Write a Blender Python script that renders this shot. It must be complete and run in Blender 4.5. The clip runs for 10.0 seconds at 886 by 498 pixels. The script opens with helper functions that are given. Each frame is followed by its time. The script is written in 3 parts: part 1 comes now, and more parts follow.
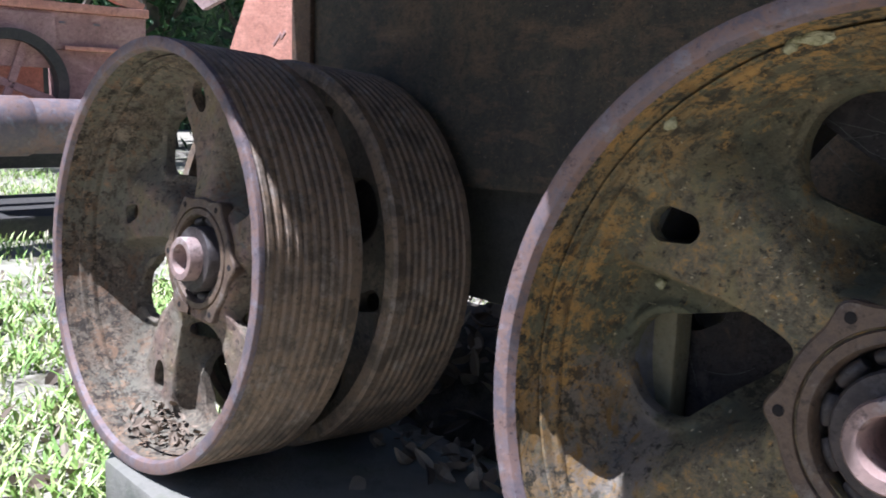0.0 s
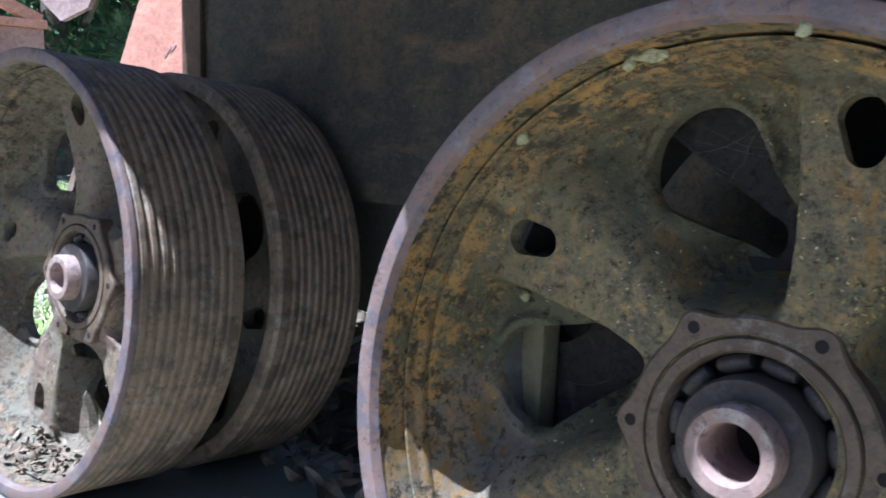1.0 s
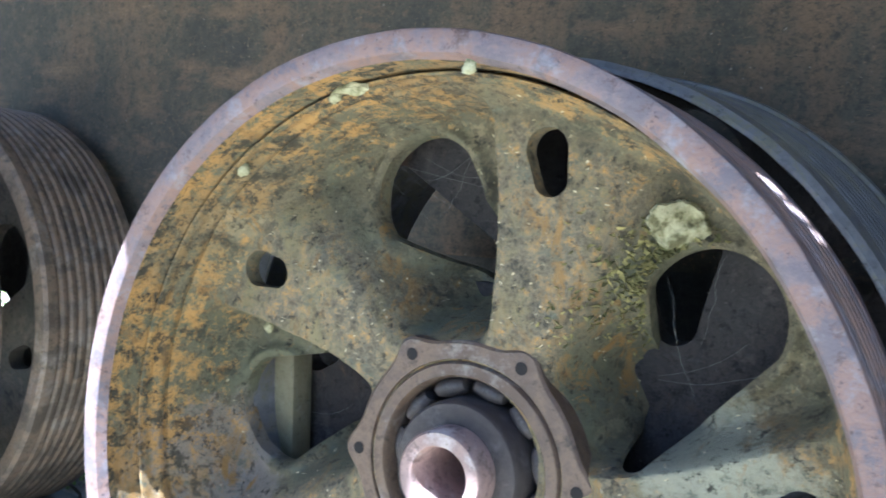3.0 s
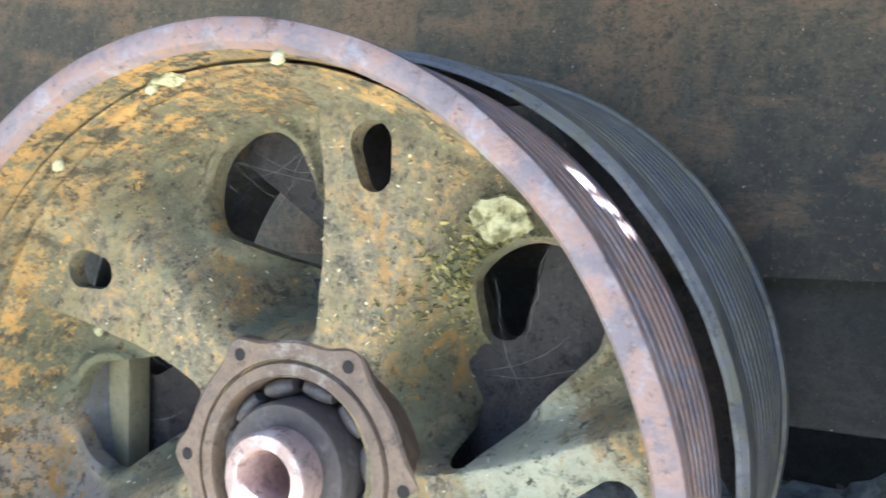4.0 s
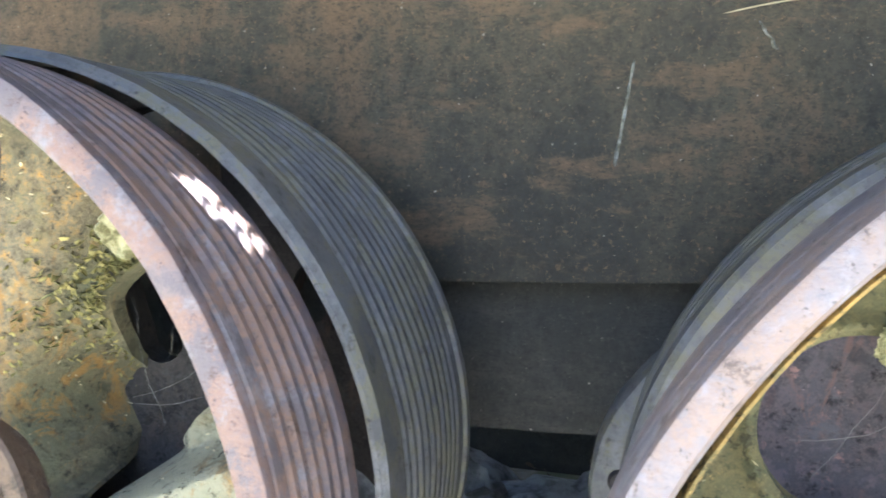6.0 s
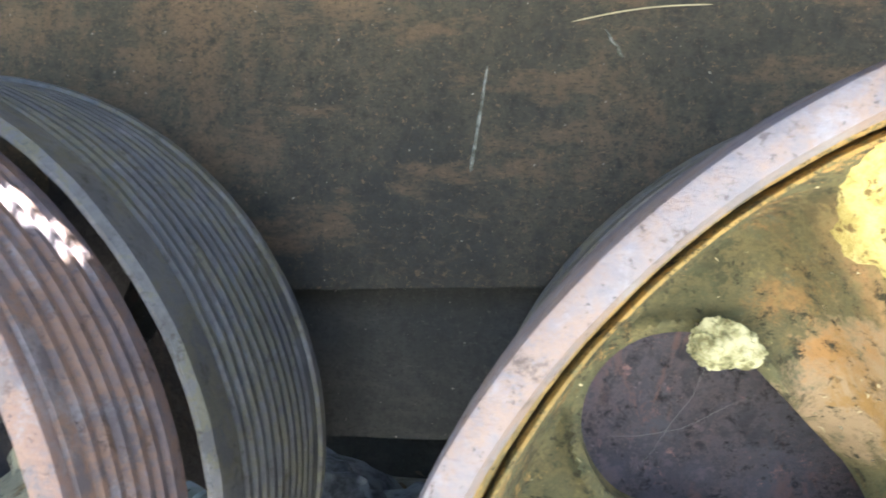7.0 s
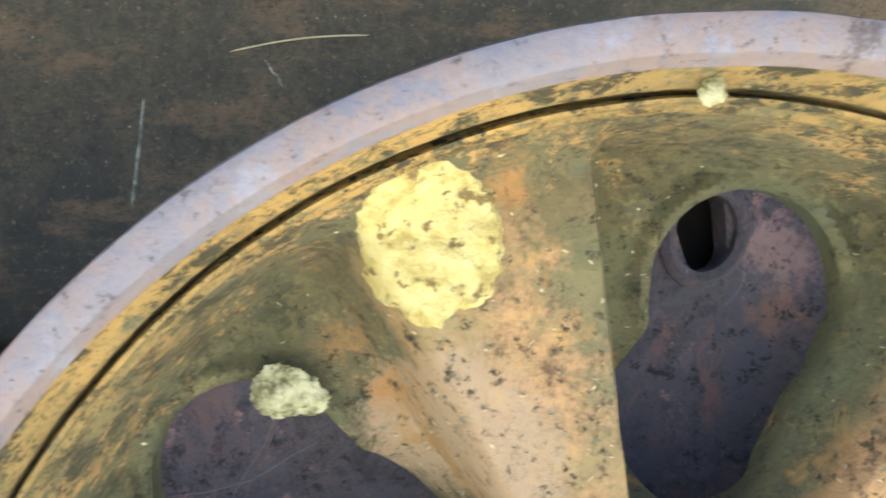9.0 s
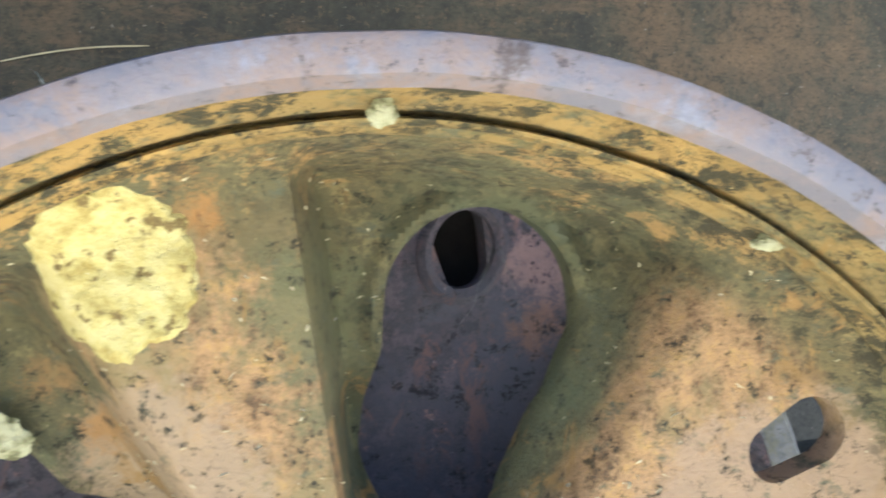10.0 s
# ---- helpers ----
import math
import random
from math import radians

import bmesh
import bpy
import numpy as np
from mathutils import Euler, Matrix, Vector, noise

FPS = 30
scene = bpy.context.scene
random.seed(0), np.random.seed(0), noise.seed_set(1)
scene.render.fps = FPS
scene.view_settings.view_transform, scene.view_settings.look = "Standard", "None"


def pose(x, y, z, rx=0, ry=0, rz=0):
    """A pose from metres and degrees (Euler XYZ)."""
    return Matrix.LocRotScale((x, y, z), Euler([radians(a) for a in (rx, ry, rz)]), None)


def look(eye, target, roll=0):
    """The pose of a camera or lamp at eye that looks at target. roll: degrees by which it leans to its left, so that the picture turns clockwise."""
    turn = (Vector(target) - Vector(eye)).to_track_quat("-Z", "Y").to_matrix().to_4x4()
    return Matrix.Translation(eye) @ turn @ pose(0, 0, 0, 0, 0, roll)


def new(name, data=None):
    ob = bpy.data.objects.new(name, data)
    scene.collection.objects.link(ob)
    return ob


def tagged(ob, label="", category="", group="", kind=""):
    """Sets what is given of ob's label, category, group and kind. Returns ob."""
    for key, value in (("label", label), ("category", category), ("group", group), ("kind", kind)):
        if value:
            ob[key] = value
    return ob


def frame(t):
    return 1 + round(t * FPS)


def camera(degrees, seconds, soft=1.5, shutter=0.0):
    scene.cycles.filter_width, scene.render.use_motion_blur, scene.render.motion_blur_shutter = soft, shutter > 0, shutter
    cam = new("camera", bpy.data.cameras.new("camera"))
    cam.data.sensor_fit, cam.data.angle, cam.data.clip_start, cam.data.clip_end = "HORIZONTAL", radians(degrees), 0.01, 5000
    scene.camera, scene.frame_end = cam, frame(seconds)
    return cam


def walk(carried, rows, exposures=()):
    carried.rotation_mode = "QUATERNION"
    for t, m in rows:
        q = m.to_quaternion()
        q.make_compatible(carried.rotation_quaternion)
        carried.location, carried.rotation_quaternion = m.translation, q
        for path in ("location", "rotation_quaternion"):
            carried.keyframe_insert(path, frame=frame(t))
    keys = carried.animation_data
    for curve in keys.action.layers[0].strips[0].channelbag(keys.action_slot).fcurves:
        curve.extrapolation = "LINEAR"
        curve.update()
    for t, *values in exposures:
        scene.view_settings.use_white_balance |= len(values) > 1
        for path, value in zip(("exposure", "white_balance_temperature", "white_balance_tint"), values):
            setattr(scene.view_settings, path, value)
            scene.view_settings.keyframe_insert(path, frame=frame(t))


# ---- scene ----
cam = camera(54.0, 10.0, 1.7, 0.35)
PATH = [
    (0, (0.27, 0.192, 0.997), (-1.181, 1.528, 0.664), 1.8),
    (0.5, (0.294, 0.219, 0.998), (-1.102, 1.616, 0.681), 1.8),
    (1, (0.318, 0.246, 1.001), (-1.014, 1.708, 0.703), 1.9),
    (1.5, (0.342, 0.264, 1.009), (-0.931, 1.781, 0.726), 1.8),
    (2, (0.371, 0.285, 1.012), (-0.852, 1.845, 0.749), 1.8),
    (3.5, (0.452, 0.354, 1.018), (-0.526, 2.083, 0.779), 1.7),
    (4, (0.479, 0.378, 1.013), (-0.394, 2.162, 0.778), 1.9),
    (4.5, (0.516, 0.412, 1.016), (-0.253, 2.243, 0.782), 2.0),
    (5, (0.551, 0.438, 1.019), (-0.113, 2.31, 0.79), 1.9),
    (5.5, (0.579, 0.459, 1.022), (0.005, 2.361, 0.794), 1.7),
    (7, (0.654, 0.487, 1.017), (0.394, 2.461, 0.83), 1.4),
    (7.5, (0.696, 0.5, 1.018), (0.521, 2.484, 0.84), 1.1),
    (8, (0.734, 0.504, 1.028), (0.653, 2.495, 0.857), 0.6),
    (8.5, (0.777, 0.51, 1.031), (0.794, 2.503, 0.87), 0.2),
    (9, (0.827, 0.514, 1.038), (0.966, 2.503, 0.889), -0.2),
    (9.5, (0.877, 0.518, 1.041), (1.133, 2.496, 0.9), -0.5),
    (10, (0.936, 0.521, 1.046), (1.32, 2.479, 0.909), -1.0),
]
walk(cam, [(t, look(eye, target, roll)) for t, eye, target, roll in PATH],
     [(0.0, 1.33, 5300, 20), (1.0, 1.66, 4900, 12), (2.0, 2.28, 4720, 10), (3.5, 3.66, 5060, 10),
      (5.5, 4.22, 5420, 10), (7.5, 3.90, 5650, 9), (10.0, 3.42, 5330, 10)])

# ---- light: high sun from the front, slightly from the far end, and open sky ----
SUN = Vector((-0.34, -1.0, 2.8)).normalized()
world = bpy.data.worlds.new("sky")
scene.world = world
world.use_nodes = True
wn = world.node_tree
sky = wn.nodes.new("ShaderNodeTexSky")
sky.sky_type, sky.sun_disc = "NISHITA", False
sky.sun_elevation = math.asin(SUN.z)
sky.sun_rotation = math.atan2(SUN.x, SUN.y)
wn.links.new(sky.outputs[0], wn.nodes["Background"].inputs[0])
wn.nodes["Background"].inputs[1].default_value = 0.034
sun = new("sun", bpy.data.lights.new("sun", "SUN"))
sun.data.energy, sun.data.angle, sun.data.color = 5.0, radians(0.5), (1.0, 0.95, 0.88)
sun.matrix_world = look(SUN * 20, (0, 0, 0))


# ---- materials ----
class Mat:
    """A node material built from a few noises."""

    def __init__(self, name, rough=0.8, metal=0.0, scale=1.0):
        self.m = bpy.data.materials.new(name)
        self.m.use_nodes = True
        self.t = self.m.node_tree
        self.b = self.t.nodes["Principled BSDF"]
        self.b.inputs["Roughness"].default_value = rough
        self.b.inputs["Metallic"].default_value = metal
        self.co = self.t.nodes.new("ShaderNodeTexCoord").outputs["Object"]
        self.col = None

    def node(self, kind, **kw):
        n = self.t.nodes.new(kind)
        for k, v in kw.items():
            n.inputs[k].default_value = v
        return n

    def link(self, a, b):
        self.t.links.new(a, b)

    def stretched(self, sx, sy, sz):
        n = self.node("ShaderNodeMapping")
        n.inputs["Scale"].default_value = (sx, sy, sz)
        self.link(self.co, n.inputs["Vector"])
        return n.outputs[0]

    def noise(self, scale, detail=5.0, rough=0.6, vec=None, dist=0.0):
        n = self.node("ShaderNodeTexNoise", Scale=scale, Detail=detail, Roughness=rough, Distortion=dist)
        self.link(vec or self.co, n.inputs["Vector"])
        return n.outputs["Fac"]

    def ramp(self, fac, stops):
        n = self.node("ShaderNodeValToRGB")
        e = n.color_ramp.elements
        while len(e) < len(stops):
            e.new(0.5)
        for el, (p, c) in zip(e, stops):
            el.position = p
            el.color = (*c, 1) if len(c) == 3 else c
        self.link(fac, n.inputs[0])
        return n.outputs[0]

    def mask(self, fac, lo, hi):
        n = self.node("ShaderNodeMapRange")
        n.inputs["From Min"].default_value, n.inputs["From Max"].default_value = lo, hi
        self.link(fac, n.inputs["Value"])
        return n.outputs[0]

    def mix(self, fac, a, b):
        n = self.t.nodes.new("ShaderNodeMix")
        n.data_type = "RGBA"
        for sock, v in ((n.inputs[0], fac), (n.inputs[6], a), (n.inputs[7], b)):
            if isinstance(v, (int, float)):
                sock.default_value = v
            elif isinstance(v, tuple):
                sock.default_value = (*v, 1)
            else:
                self.link(v, sock)
        return n.outputs[2]

    def mul(self, a, b):
        n = self.t.nodes.new("ShaderNodeMath")
        n.operation = "MULTIPLY"
        for sock, v in ((n.inputs[0], a), (n.inputs[1], b)):
            if isinstance(v, (int, float)):
                sock.default_value = v
            else:
                self.link(v, sock)
        return n.outputs[0]

    def bump(self, fac, strength, dist):
        n = self.node("ShaderNodeBump", Strength=strength, Distance=dist)
        self.link(fac, n.inputs["Height"])
        if self.b.inputs["Normal"].is_linked:
            self.link(self.b.inputs["Normal"].links[0].from_socket, n.inputs["Normal"])
        self.link(n.outputs[0], self.b.inputs["Normal"])

    def done(self, colour):
        self.link(colour, self.b.inputs["Base Color"])
        return self.m


def iron_web(name, dark, mid, ochre, ochre_amount, green, spoke=None, spoke_depth=0.12, tints=()):
    """Old cast iron with ochre rust towards the rim, moss and pale specks; spoke: the rust of its raised parts."""
    k = Mat(name, 0.88)
    flat = k.t.nodes.new("ShaderNodeVectorMath")
    flat.operation = "LENGTH"
    k.link(k.stretched(1, 0, 1), flat.inputs[0])
    radius = flat.outputs["Value"]
    base = k.ramp(k.noise(16, 12, 0.8), [(0.41, tuple(0.55 * c for c in dark)), (0.47, mid), (0.52, dark), (0.59, tuple(1.35 * c for c in mid))])
    base = k.mix(k.mask(k.noise(5, 5, 0.65, dist=0.6), 0.44, 0.66), base, green)
    if spoke:
        sep = k.t.nodes.new("ShaderNodeSeparateXYZ")
        k.link(k.co, sep.inputs[0])
        wob = k.t.nodes.new("ShaderNodeMath")
        wob.operation = "MULTIPLY_ADD"
        k.link(k.noise(16, 6, 0.7), wob.inputs[0])
        wob.inputs[1].default_value = 0.06
        k.link(sep.outputs["Y"], wob.inputs[2])
        high = k.mask(wob.outputs[0], spoke_depth + 0.045, spoke_depth + 0.025)
        tone = k.ramp(k.noise(46, 12, 0.85), [(0.41, tuple(0.3 * c for c in spoke)), (0.465, tuple(0.75 * c for c in spoke)), (0.52, spoke), (0.60, ochre)])
        tone = k.mix(k.mask(k.noise(12, 10, 0.8, k.stretched(1.3, 1, 0.8)), 0.47, 0.60), tone, tuple(0.25 * a + 0.75 * b for a, b in zip(spoke, (0.20, 0.165, 0.07))))
        base = k.mix(k.mul(high, k.mask(radius, 0.378, 0.358)), base, tone)
    for x, z, size, tint in tints:
        away = k.t.nodes.new("ShaderNodeVectorMath")
        away.operation = "DISTANCE"
        k.link(k.stretched(1, 0, 1), away.inputs[0])
        away.inputs[1].default_value = (x, 0, z)
        edge = k.t.nodes.new("ShaderNodeMath")
        edge.operation = "MULTIPLY_ADD"
        k.link(k.noise(38, 10, 0.8), edge.inputs[0])
        edge.inputs[1].default_value = 0.14
        k.link(away.outputs["Value"], edge.inputs[2])
        base = k.mix(k.mul(k.mask(edge.outputs[0], size + 0.082, size + 0.062), 0.85), base, tint)
    ring = k.mask(radius, 0.345, 0.40)
    grow = k.t.nodes.new("ShaderNodeMath")
    grow.operation = "MULTIPLY_ADD"
    k.link(ring, grow.inputs[0])
    grow.inputs[1].default_value = 0.15
    k.link(k.noise(34, 12, 0.85), grow.inputs[2])
    patch = k.mask(grow.outputs[0], 0.64 - ochre_amount, 0.69 - ochre_amount)
    area = k.mask(k.noise(4.5, 3, 0.5), 0.30, 0.52)
    base = k.mix(k.mul(patch, area), base, ochre)
    base = k.mix(k.mask(k.noise(62, 8, 0.85), 0.545, 0.60), base, tuple(0.35 * c for c in dark))
    scale = k.mul(ring, k.mask(k.noise(30, 12, 0.8, k.stretched(1, 1, 1.2)), 0.52, 0.56))
    base = k.mix(scale, base, tuple(0.4 * c for c in dark))
    streak = k.mask(k.noise(20, 9, 0.75, k.stretched(1.6, 1, 0.7), 0.8), 0.53, 0.60)
    base = k.mix(k.mul(streak, k.mask(k.noise(7, 3, 0.5), 0.46, 0.58)), base, tuple(0.62 * c for c in ochre))
    base = k.mix(k.mask(k.noise(26, 8, 0.8, k.stretched(1, 1, 1.5)), 0.56, 0.66), base, tuple(0.8 * c + 0.02 for c in green))
    base = k.mix(k.mask(k.noise(210, 4, 0.6), 0.69, 0.76), base, tuple(min(0.5, 2.4 * c + 0.04) for c in mid))
    k.bump(k.noise(150, 8, 0.8), 0.6, 0.004)
    k.bump(k.noise(32, 6, 0.7), 0.4, 0.008)
    return k.done(base)


def iron_rim(name, a, b, c, pale):
    """Worn blue-grey and pink-brown rolled iron."""
    k = Mat(name, 0.6, 0.1)
    base = k.ramp(k.noise(9, 8, 0.75), [(0.41, a), (0.47, b), (0.53, c), (0.59, a)])
    base = k.mix(k.mask(k.noise(17, 8, 0.75), 0.54, 0.66), base, pale)
    base = k.mix(k.mask(k.noise(30, 8, 0.8), 0.56, 0.64), base, tuple(0.45 * x for x in c))
    base = k.mix(k.mask(k.noise(120, 6, 0.8), 0.58, 0.68), base, tuple(0.3 * x for x in b))
    k.bump(k.noise(110, 8, 0.8), 0.5, 0.003)
    k.bump(k.noise(22, 5, 0.7), 0.45, 0.006)
    return k.done(base)


M_WEB_A = iron_web("shaded iron", (0.085, 0.066, 0.045), (0.19, 0.15, 0.105), (0.28, 0.175, 0.10), -0.03, (0.165, 0.155, 0.115), (0.24, 0.165, 0.13), 0.14)
# pale spots: lichen tone plus the light on lower spoke and ring
M_WEB_B = iron_web("ochre iron", (0.085, 0.075, 0.044), (0.16, 0.132, 0.072), (0.37, 0.215, 0.06), 0.025, (0.105, 0.108, 0.062), (0.165, 0.14, 0.085), 0.145,
                   [(0.24, 0.065, 0.055, (0.26, 0.255, 0.18)), (0.31, 0.03, 0.05, (0.28, 0.275, 0.19)), (-0.355, -0.05, 0.050, (0.21, 0.175, 0.135)), (-0.33, -0.13, 0.055, (0.20, 0.175, 0.145))])
# the broad pink spot also lightens the right spoke as if lit
M_WEB_C = iron_web("orange iron", (0.075, 0.066, 0.030), (0.15, 0.118, 0.048), (0.42, 0.25, 0.08), 0.0, (0.085, 0.092, 0.045), (0.36, 0.215, 0.095), 0.135,
                   [(-0.12, 0.205, 0.055, (0.33, 0.235, 0.14)), (0.25, 0.14, 0.09, (0.34, 0.235, 0.145)), (-0.055, 0.355, 0.034, (0.11, 0.095, 0.04)), (-0.034, 0.295, 0.036, (0.12, 0.115, 0.05)),
                    (-0.030, 0.245, 0.016, (0.13, 0.12, 0.055)), (-0.205, 0.312, 0.002, (0.22, 0.12, 0.045)), (-0.092, 0.358, 0.006, (0.32, 0.16, 0.045)), (-0.185, 0.262, 0.004, (0.24, 0.14, 0.05)), (-0.158, 0.225, 0.010, (0.31, 0.165, 0.05))])
M_BOWL = iron_web("golden iron", (0.10, 0.085, 0.035), (0.20, 0.155, 0.058), (0.40, 0.25, 0.07), 0.05, (0.12, 0.115, 0.05))
M_RIB = iron_rim("olive rib", (0.17, 0.155, 0.09), (0.21, 0.19, 0.115), (0.19, 0.165, 0.095), (0.26, 0.24, 0.17))
M_WEB_REAR = iron_web("purple iron", (0.046, 0.040, 0.047), (0.10, 0.076, 0.078), (0.24, 0.14, 0.12), 0.06, (0.075, 0.070, 0.084),
                      tints=[(0.150, 0.300, 0.026, (0.27, 0.165, 0.145)), (0.150, 0.255, 0.016, (0.20, 0.11, 0.075))])
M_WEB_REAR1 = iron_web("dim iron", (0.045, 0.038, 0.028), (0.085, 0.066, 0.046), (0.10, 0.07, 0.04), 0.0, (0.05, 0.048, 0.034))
# near-black colour carries the shade inside the rear drums
M_WEB_DARK = iron_web("iron darkened for shade", (0.018, 0.016, 0.015), (0.045, 0.036, 0.032), (0.11, 0.07, 0.05), 0.0, (0.03, 0.028, 0.027))
M_RIM = iron_rim("worn rim", (0.12, 0.10, 0.11), (0.165, 0.125, 0.125), (0.20, 0.125, 0.10), (0.21, 0.20, 0.22))
M_RIM_PALE = iron_rim("pale worn rim", (0.155, 0.145, 0.168), (0.19, 0.163, 0.172), (0.215, 0.158, 0.138), (0.228, 0.222, 0.255))
M_TREAD = iron_rim("brown tread", (0.125, 0.095, 0.066), (0.21, 0.155, 0.108), (0.255, 0.178, 0.112), (0.29, 0.24, 0.19))
M_TREAD_B = iron_rim("purple tread", (0.14, 0.115, 0.12), (0.20, 0.15, 0.145), (0.25, 0.155, 0.11), (0.26, 0.24, 0.26))
M_TREAD_C = iron_rim("grey tread", (0.112, 0.110, 0.110), (0.148, 0.145, 0.146), (0.160, 0.148, 0.100), (0.21, 0.205, 0.21))
M_HUB = iron_rim("hub iron", (0.09, 0.06, 0.04), (0.14, 0.095, 0.06), (0.10, 0.07, 0.05), (0.22, 0.19, 0.16))
M_STUB = iron_rim("bright stub", (0.24, 0.17, 0.15), (0.32, 0.22, 0.19), (0.28, 0.19, 0.16), (0.42, 0.36, 0.33))
M_HUB_DARK = iron_rim("greasy iron", (0.04, 0.032, 0.03), (0.07, 0.055, 0.05), (0.055, 0.045, 0.04), (0.10, 0.09, 0.085))


def plate_mat(name, a, b, c, speck=(0.34, 0.31, 0.25)):
    k = Mat(name, 0.75)
    v = k.stretched(1, 1, 0.6)
    base = k.ramp(k.noise(3.0, 8, 0.7, v), [(0.41, a), (0.5, b), (0.59, c)])
    base = k.mix(k.mask(k.noise(48, 10, 0.85), 0.48, 0.62), base, tuple(0.6 * x for x in a))
    base = k.mix(k.mask(k.noise(11, 6, 0.7, k.stretched(0.5, 1, 1.4)), 0.52, 0.68), base, tuple(1.15 * x for x in c))
    base = k.mix(k.mask(k.noise(70, 6, 0.8), 0.57, 0.66), base, c)
    base = k.mix(k.mask(k.noise(190, 6, 0.85, k.stretched(0.7, 1, 1.3)), 0.52, 0.60), base, tuple(0.5 * x for x in b))
    base = k.mix(k.mask(k.noise(120, 6, 0.85), 0.575, 0.63), base, tuple(1.35 * x for x in c))
    base = k.mix(k.mask(k.noise(150, 3, 0.6), 0.685, 0.73), base, speck)
    k.bump(k.noise(70, 8, 0.8), 0.5, 0.005)
    k.bump(k.noise(6, 4, 0.5), 0.4, 0.02)
    return k.done(base)


M_WALL = plate_mat("rusty plate", (0.036, 0.034, 0.027), (0.068, 0.058, 0.038), (0.132, 0.086, 0.047))
M_BEAM = plate_mat("dark chassis", (0.034, 0.034, 0.030), (0.048, 0.046, 0.040), (0.060, 0.054, 0.045))
M_RED = plate_mat("red primer", (0.55, 0.25, 0.175), (0.61, 0.29, 0.205), (0.66, 0.34, 0.245), (0.68, 0.44, 0.36))
M_RED_PALE = plate_mat("pale primer", (0.40, 0.27, 0.24), (0.50, 0.36, 0.33), (0.55, 0.42, 0.39))
M_EDGE = plate_mat("edge rust", (0.085, 0.055, 0.036), (0.13, 0.075, 0.045), (0.17, 0.095, 0.05))
M_REDBROWN = plate_mat("faded red brown", (0.33, 0.18, 0.155), (0.42, 0.245, 0.21), (0.47, 0.29, 0.25))


def simple(name, stops, scale, rough=0.8, bump=0.3, dist=0.005, fine=60.0):
    k = Mat(name, rough)
    base = k.ramp(k.noise(scale, 6, 0.65), stops)
    k.bump(k.noise(fine, 5, 0.7), bump, dist)
    return k.done(base)


M_GROUND = simple("dry soil", [(0.36, (0.13, 0.12, 0.08)), (0.5, (0.36, 0.33, 0.27)), (0.64, (0.19, 0.20, 0.115))], 5, 0.95, 0.6, 0.02, 30)
M_PLINTH = simple("mossy concrete", [(0.3, (0.09, 0.10, 0.075)), (0.5, (0.19, 0.185, 0.155)), (0.7, (0.13, 0.145, 0.09))], 6, 0.9, 0.5, 0.006)
k = Mat("yellow lichen", 0.95)
crust_base = k.ramp(k.noise(45, 8, 0.75), [(0.38, (0.34, 0.26, 0.07)), (0.48, (0.48, 0.40, 0.14)), (0.6, (0.55, 0.48, 0.21))])
crust_base = k.mix(k.mask(k.noise(95, 4, 0.6), 0.57, 0.63), crust_base, (0.17, 0.12, 0.04))
k.bump(k.noise(85, 6, 0.7), 0.9, 0.006)
M_LICHEN = k.done(crust_base)
M_LICHEN_PALE = simple("pale lichen", [(0.40, (0.12, 0.11, 0.05)), (0.48, (0.26, 0.25, 0.13)), (0.58, (0.40, 0.38, 0.23))], 80, 0.95, 0.8, 0.004, 120)
M_LEAF_DRY = simple("dry leaf", [(0.3, (0.10, 0.075, 0.05)), (0.5, (0.22, 0.17, 0.12)), (0.7, (0.34, 0.28, 0.21))], 9, 0.85, 0.3)
# near-black colour that stands for the shade inside holes
M_HOLE_SHADE = simple("hole shade", [(0.3, (0.006, 0.005, 0.005)), (0.7, (0.015, 0.012, 0.010))], 60, 0.95)
M_STRAW = simple("straw", [(0.3, (0.40, 0.34, 0.20)), (0.7, (0.55, 0.48, 0.30))], 30, 0.8)
M_MOSS = simple("dry moss", [(0.4, (0.10, 0.095, 0.03)), (0.6, (0.30, 0.26, 0.09))], 40, 0.9)
# dark colour stands for shaded ground
M_MOUND = simple("dark mound", [(0.4, (0.035, 0.03, 0.022)), (0.6, (0.09, 0.075, 0.055))], 12, 0.95, 0.8, 0.02, 25)
M_STONE = simple("grey rubble", [(0.38, (0.14, 0.14, 0.145)), (0.58, (0.42, 0.42, 0.43))], 20, 0.9, 0.6, 0.01)


def random_green(name, stops):
    k = Mat(name, 0.6)
    r = k.t.nodes.new("ShaderNodeNewGeometry").outputs["Random Per Island"]
    k.b.inputs["Subsurface Weight"].default_value = 0.0
    k.b.inputs["Transmission Weight"].default_value = 0.0
    return k.done(k.ramp(r, stops))


M_GRASS = random_green("grass blades", [(0.0, (0.13, 0.24, 0.04)), (0.5, (0.29, 0.45, 0.10)), (0.8, (0.48, 0.54, 0.21)), (1.0, (0.66, 0.60, 0.42))])
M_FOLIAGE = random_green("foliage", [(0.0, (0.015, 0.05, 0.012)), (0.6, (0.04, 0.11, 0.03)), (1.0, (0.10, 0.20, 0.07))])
# sunlit leaf clumps and the shade between them mottled into the colour
M_WOODS = simple("woods with painted shade", [(0.38, (0.006, 0.012, 0.005)), (0.52, (0.02, 0.04, 0.014)), (0.66, (0.09, 0.15, 0.05))], 1.1, 0.9, 0.8, 0.2, 3)
M_BARK = simple("bark", [(0.3, (0.08, 0.06, 0.045)), (0.7, (0.20, 0.17, 0.13))], 8, 0.95, 0.8, 0.03, 14)


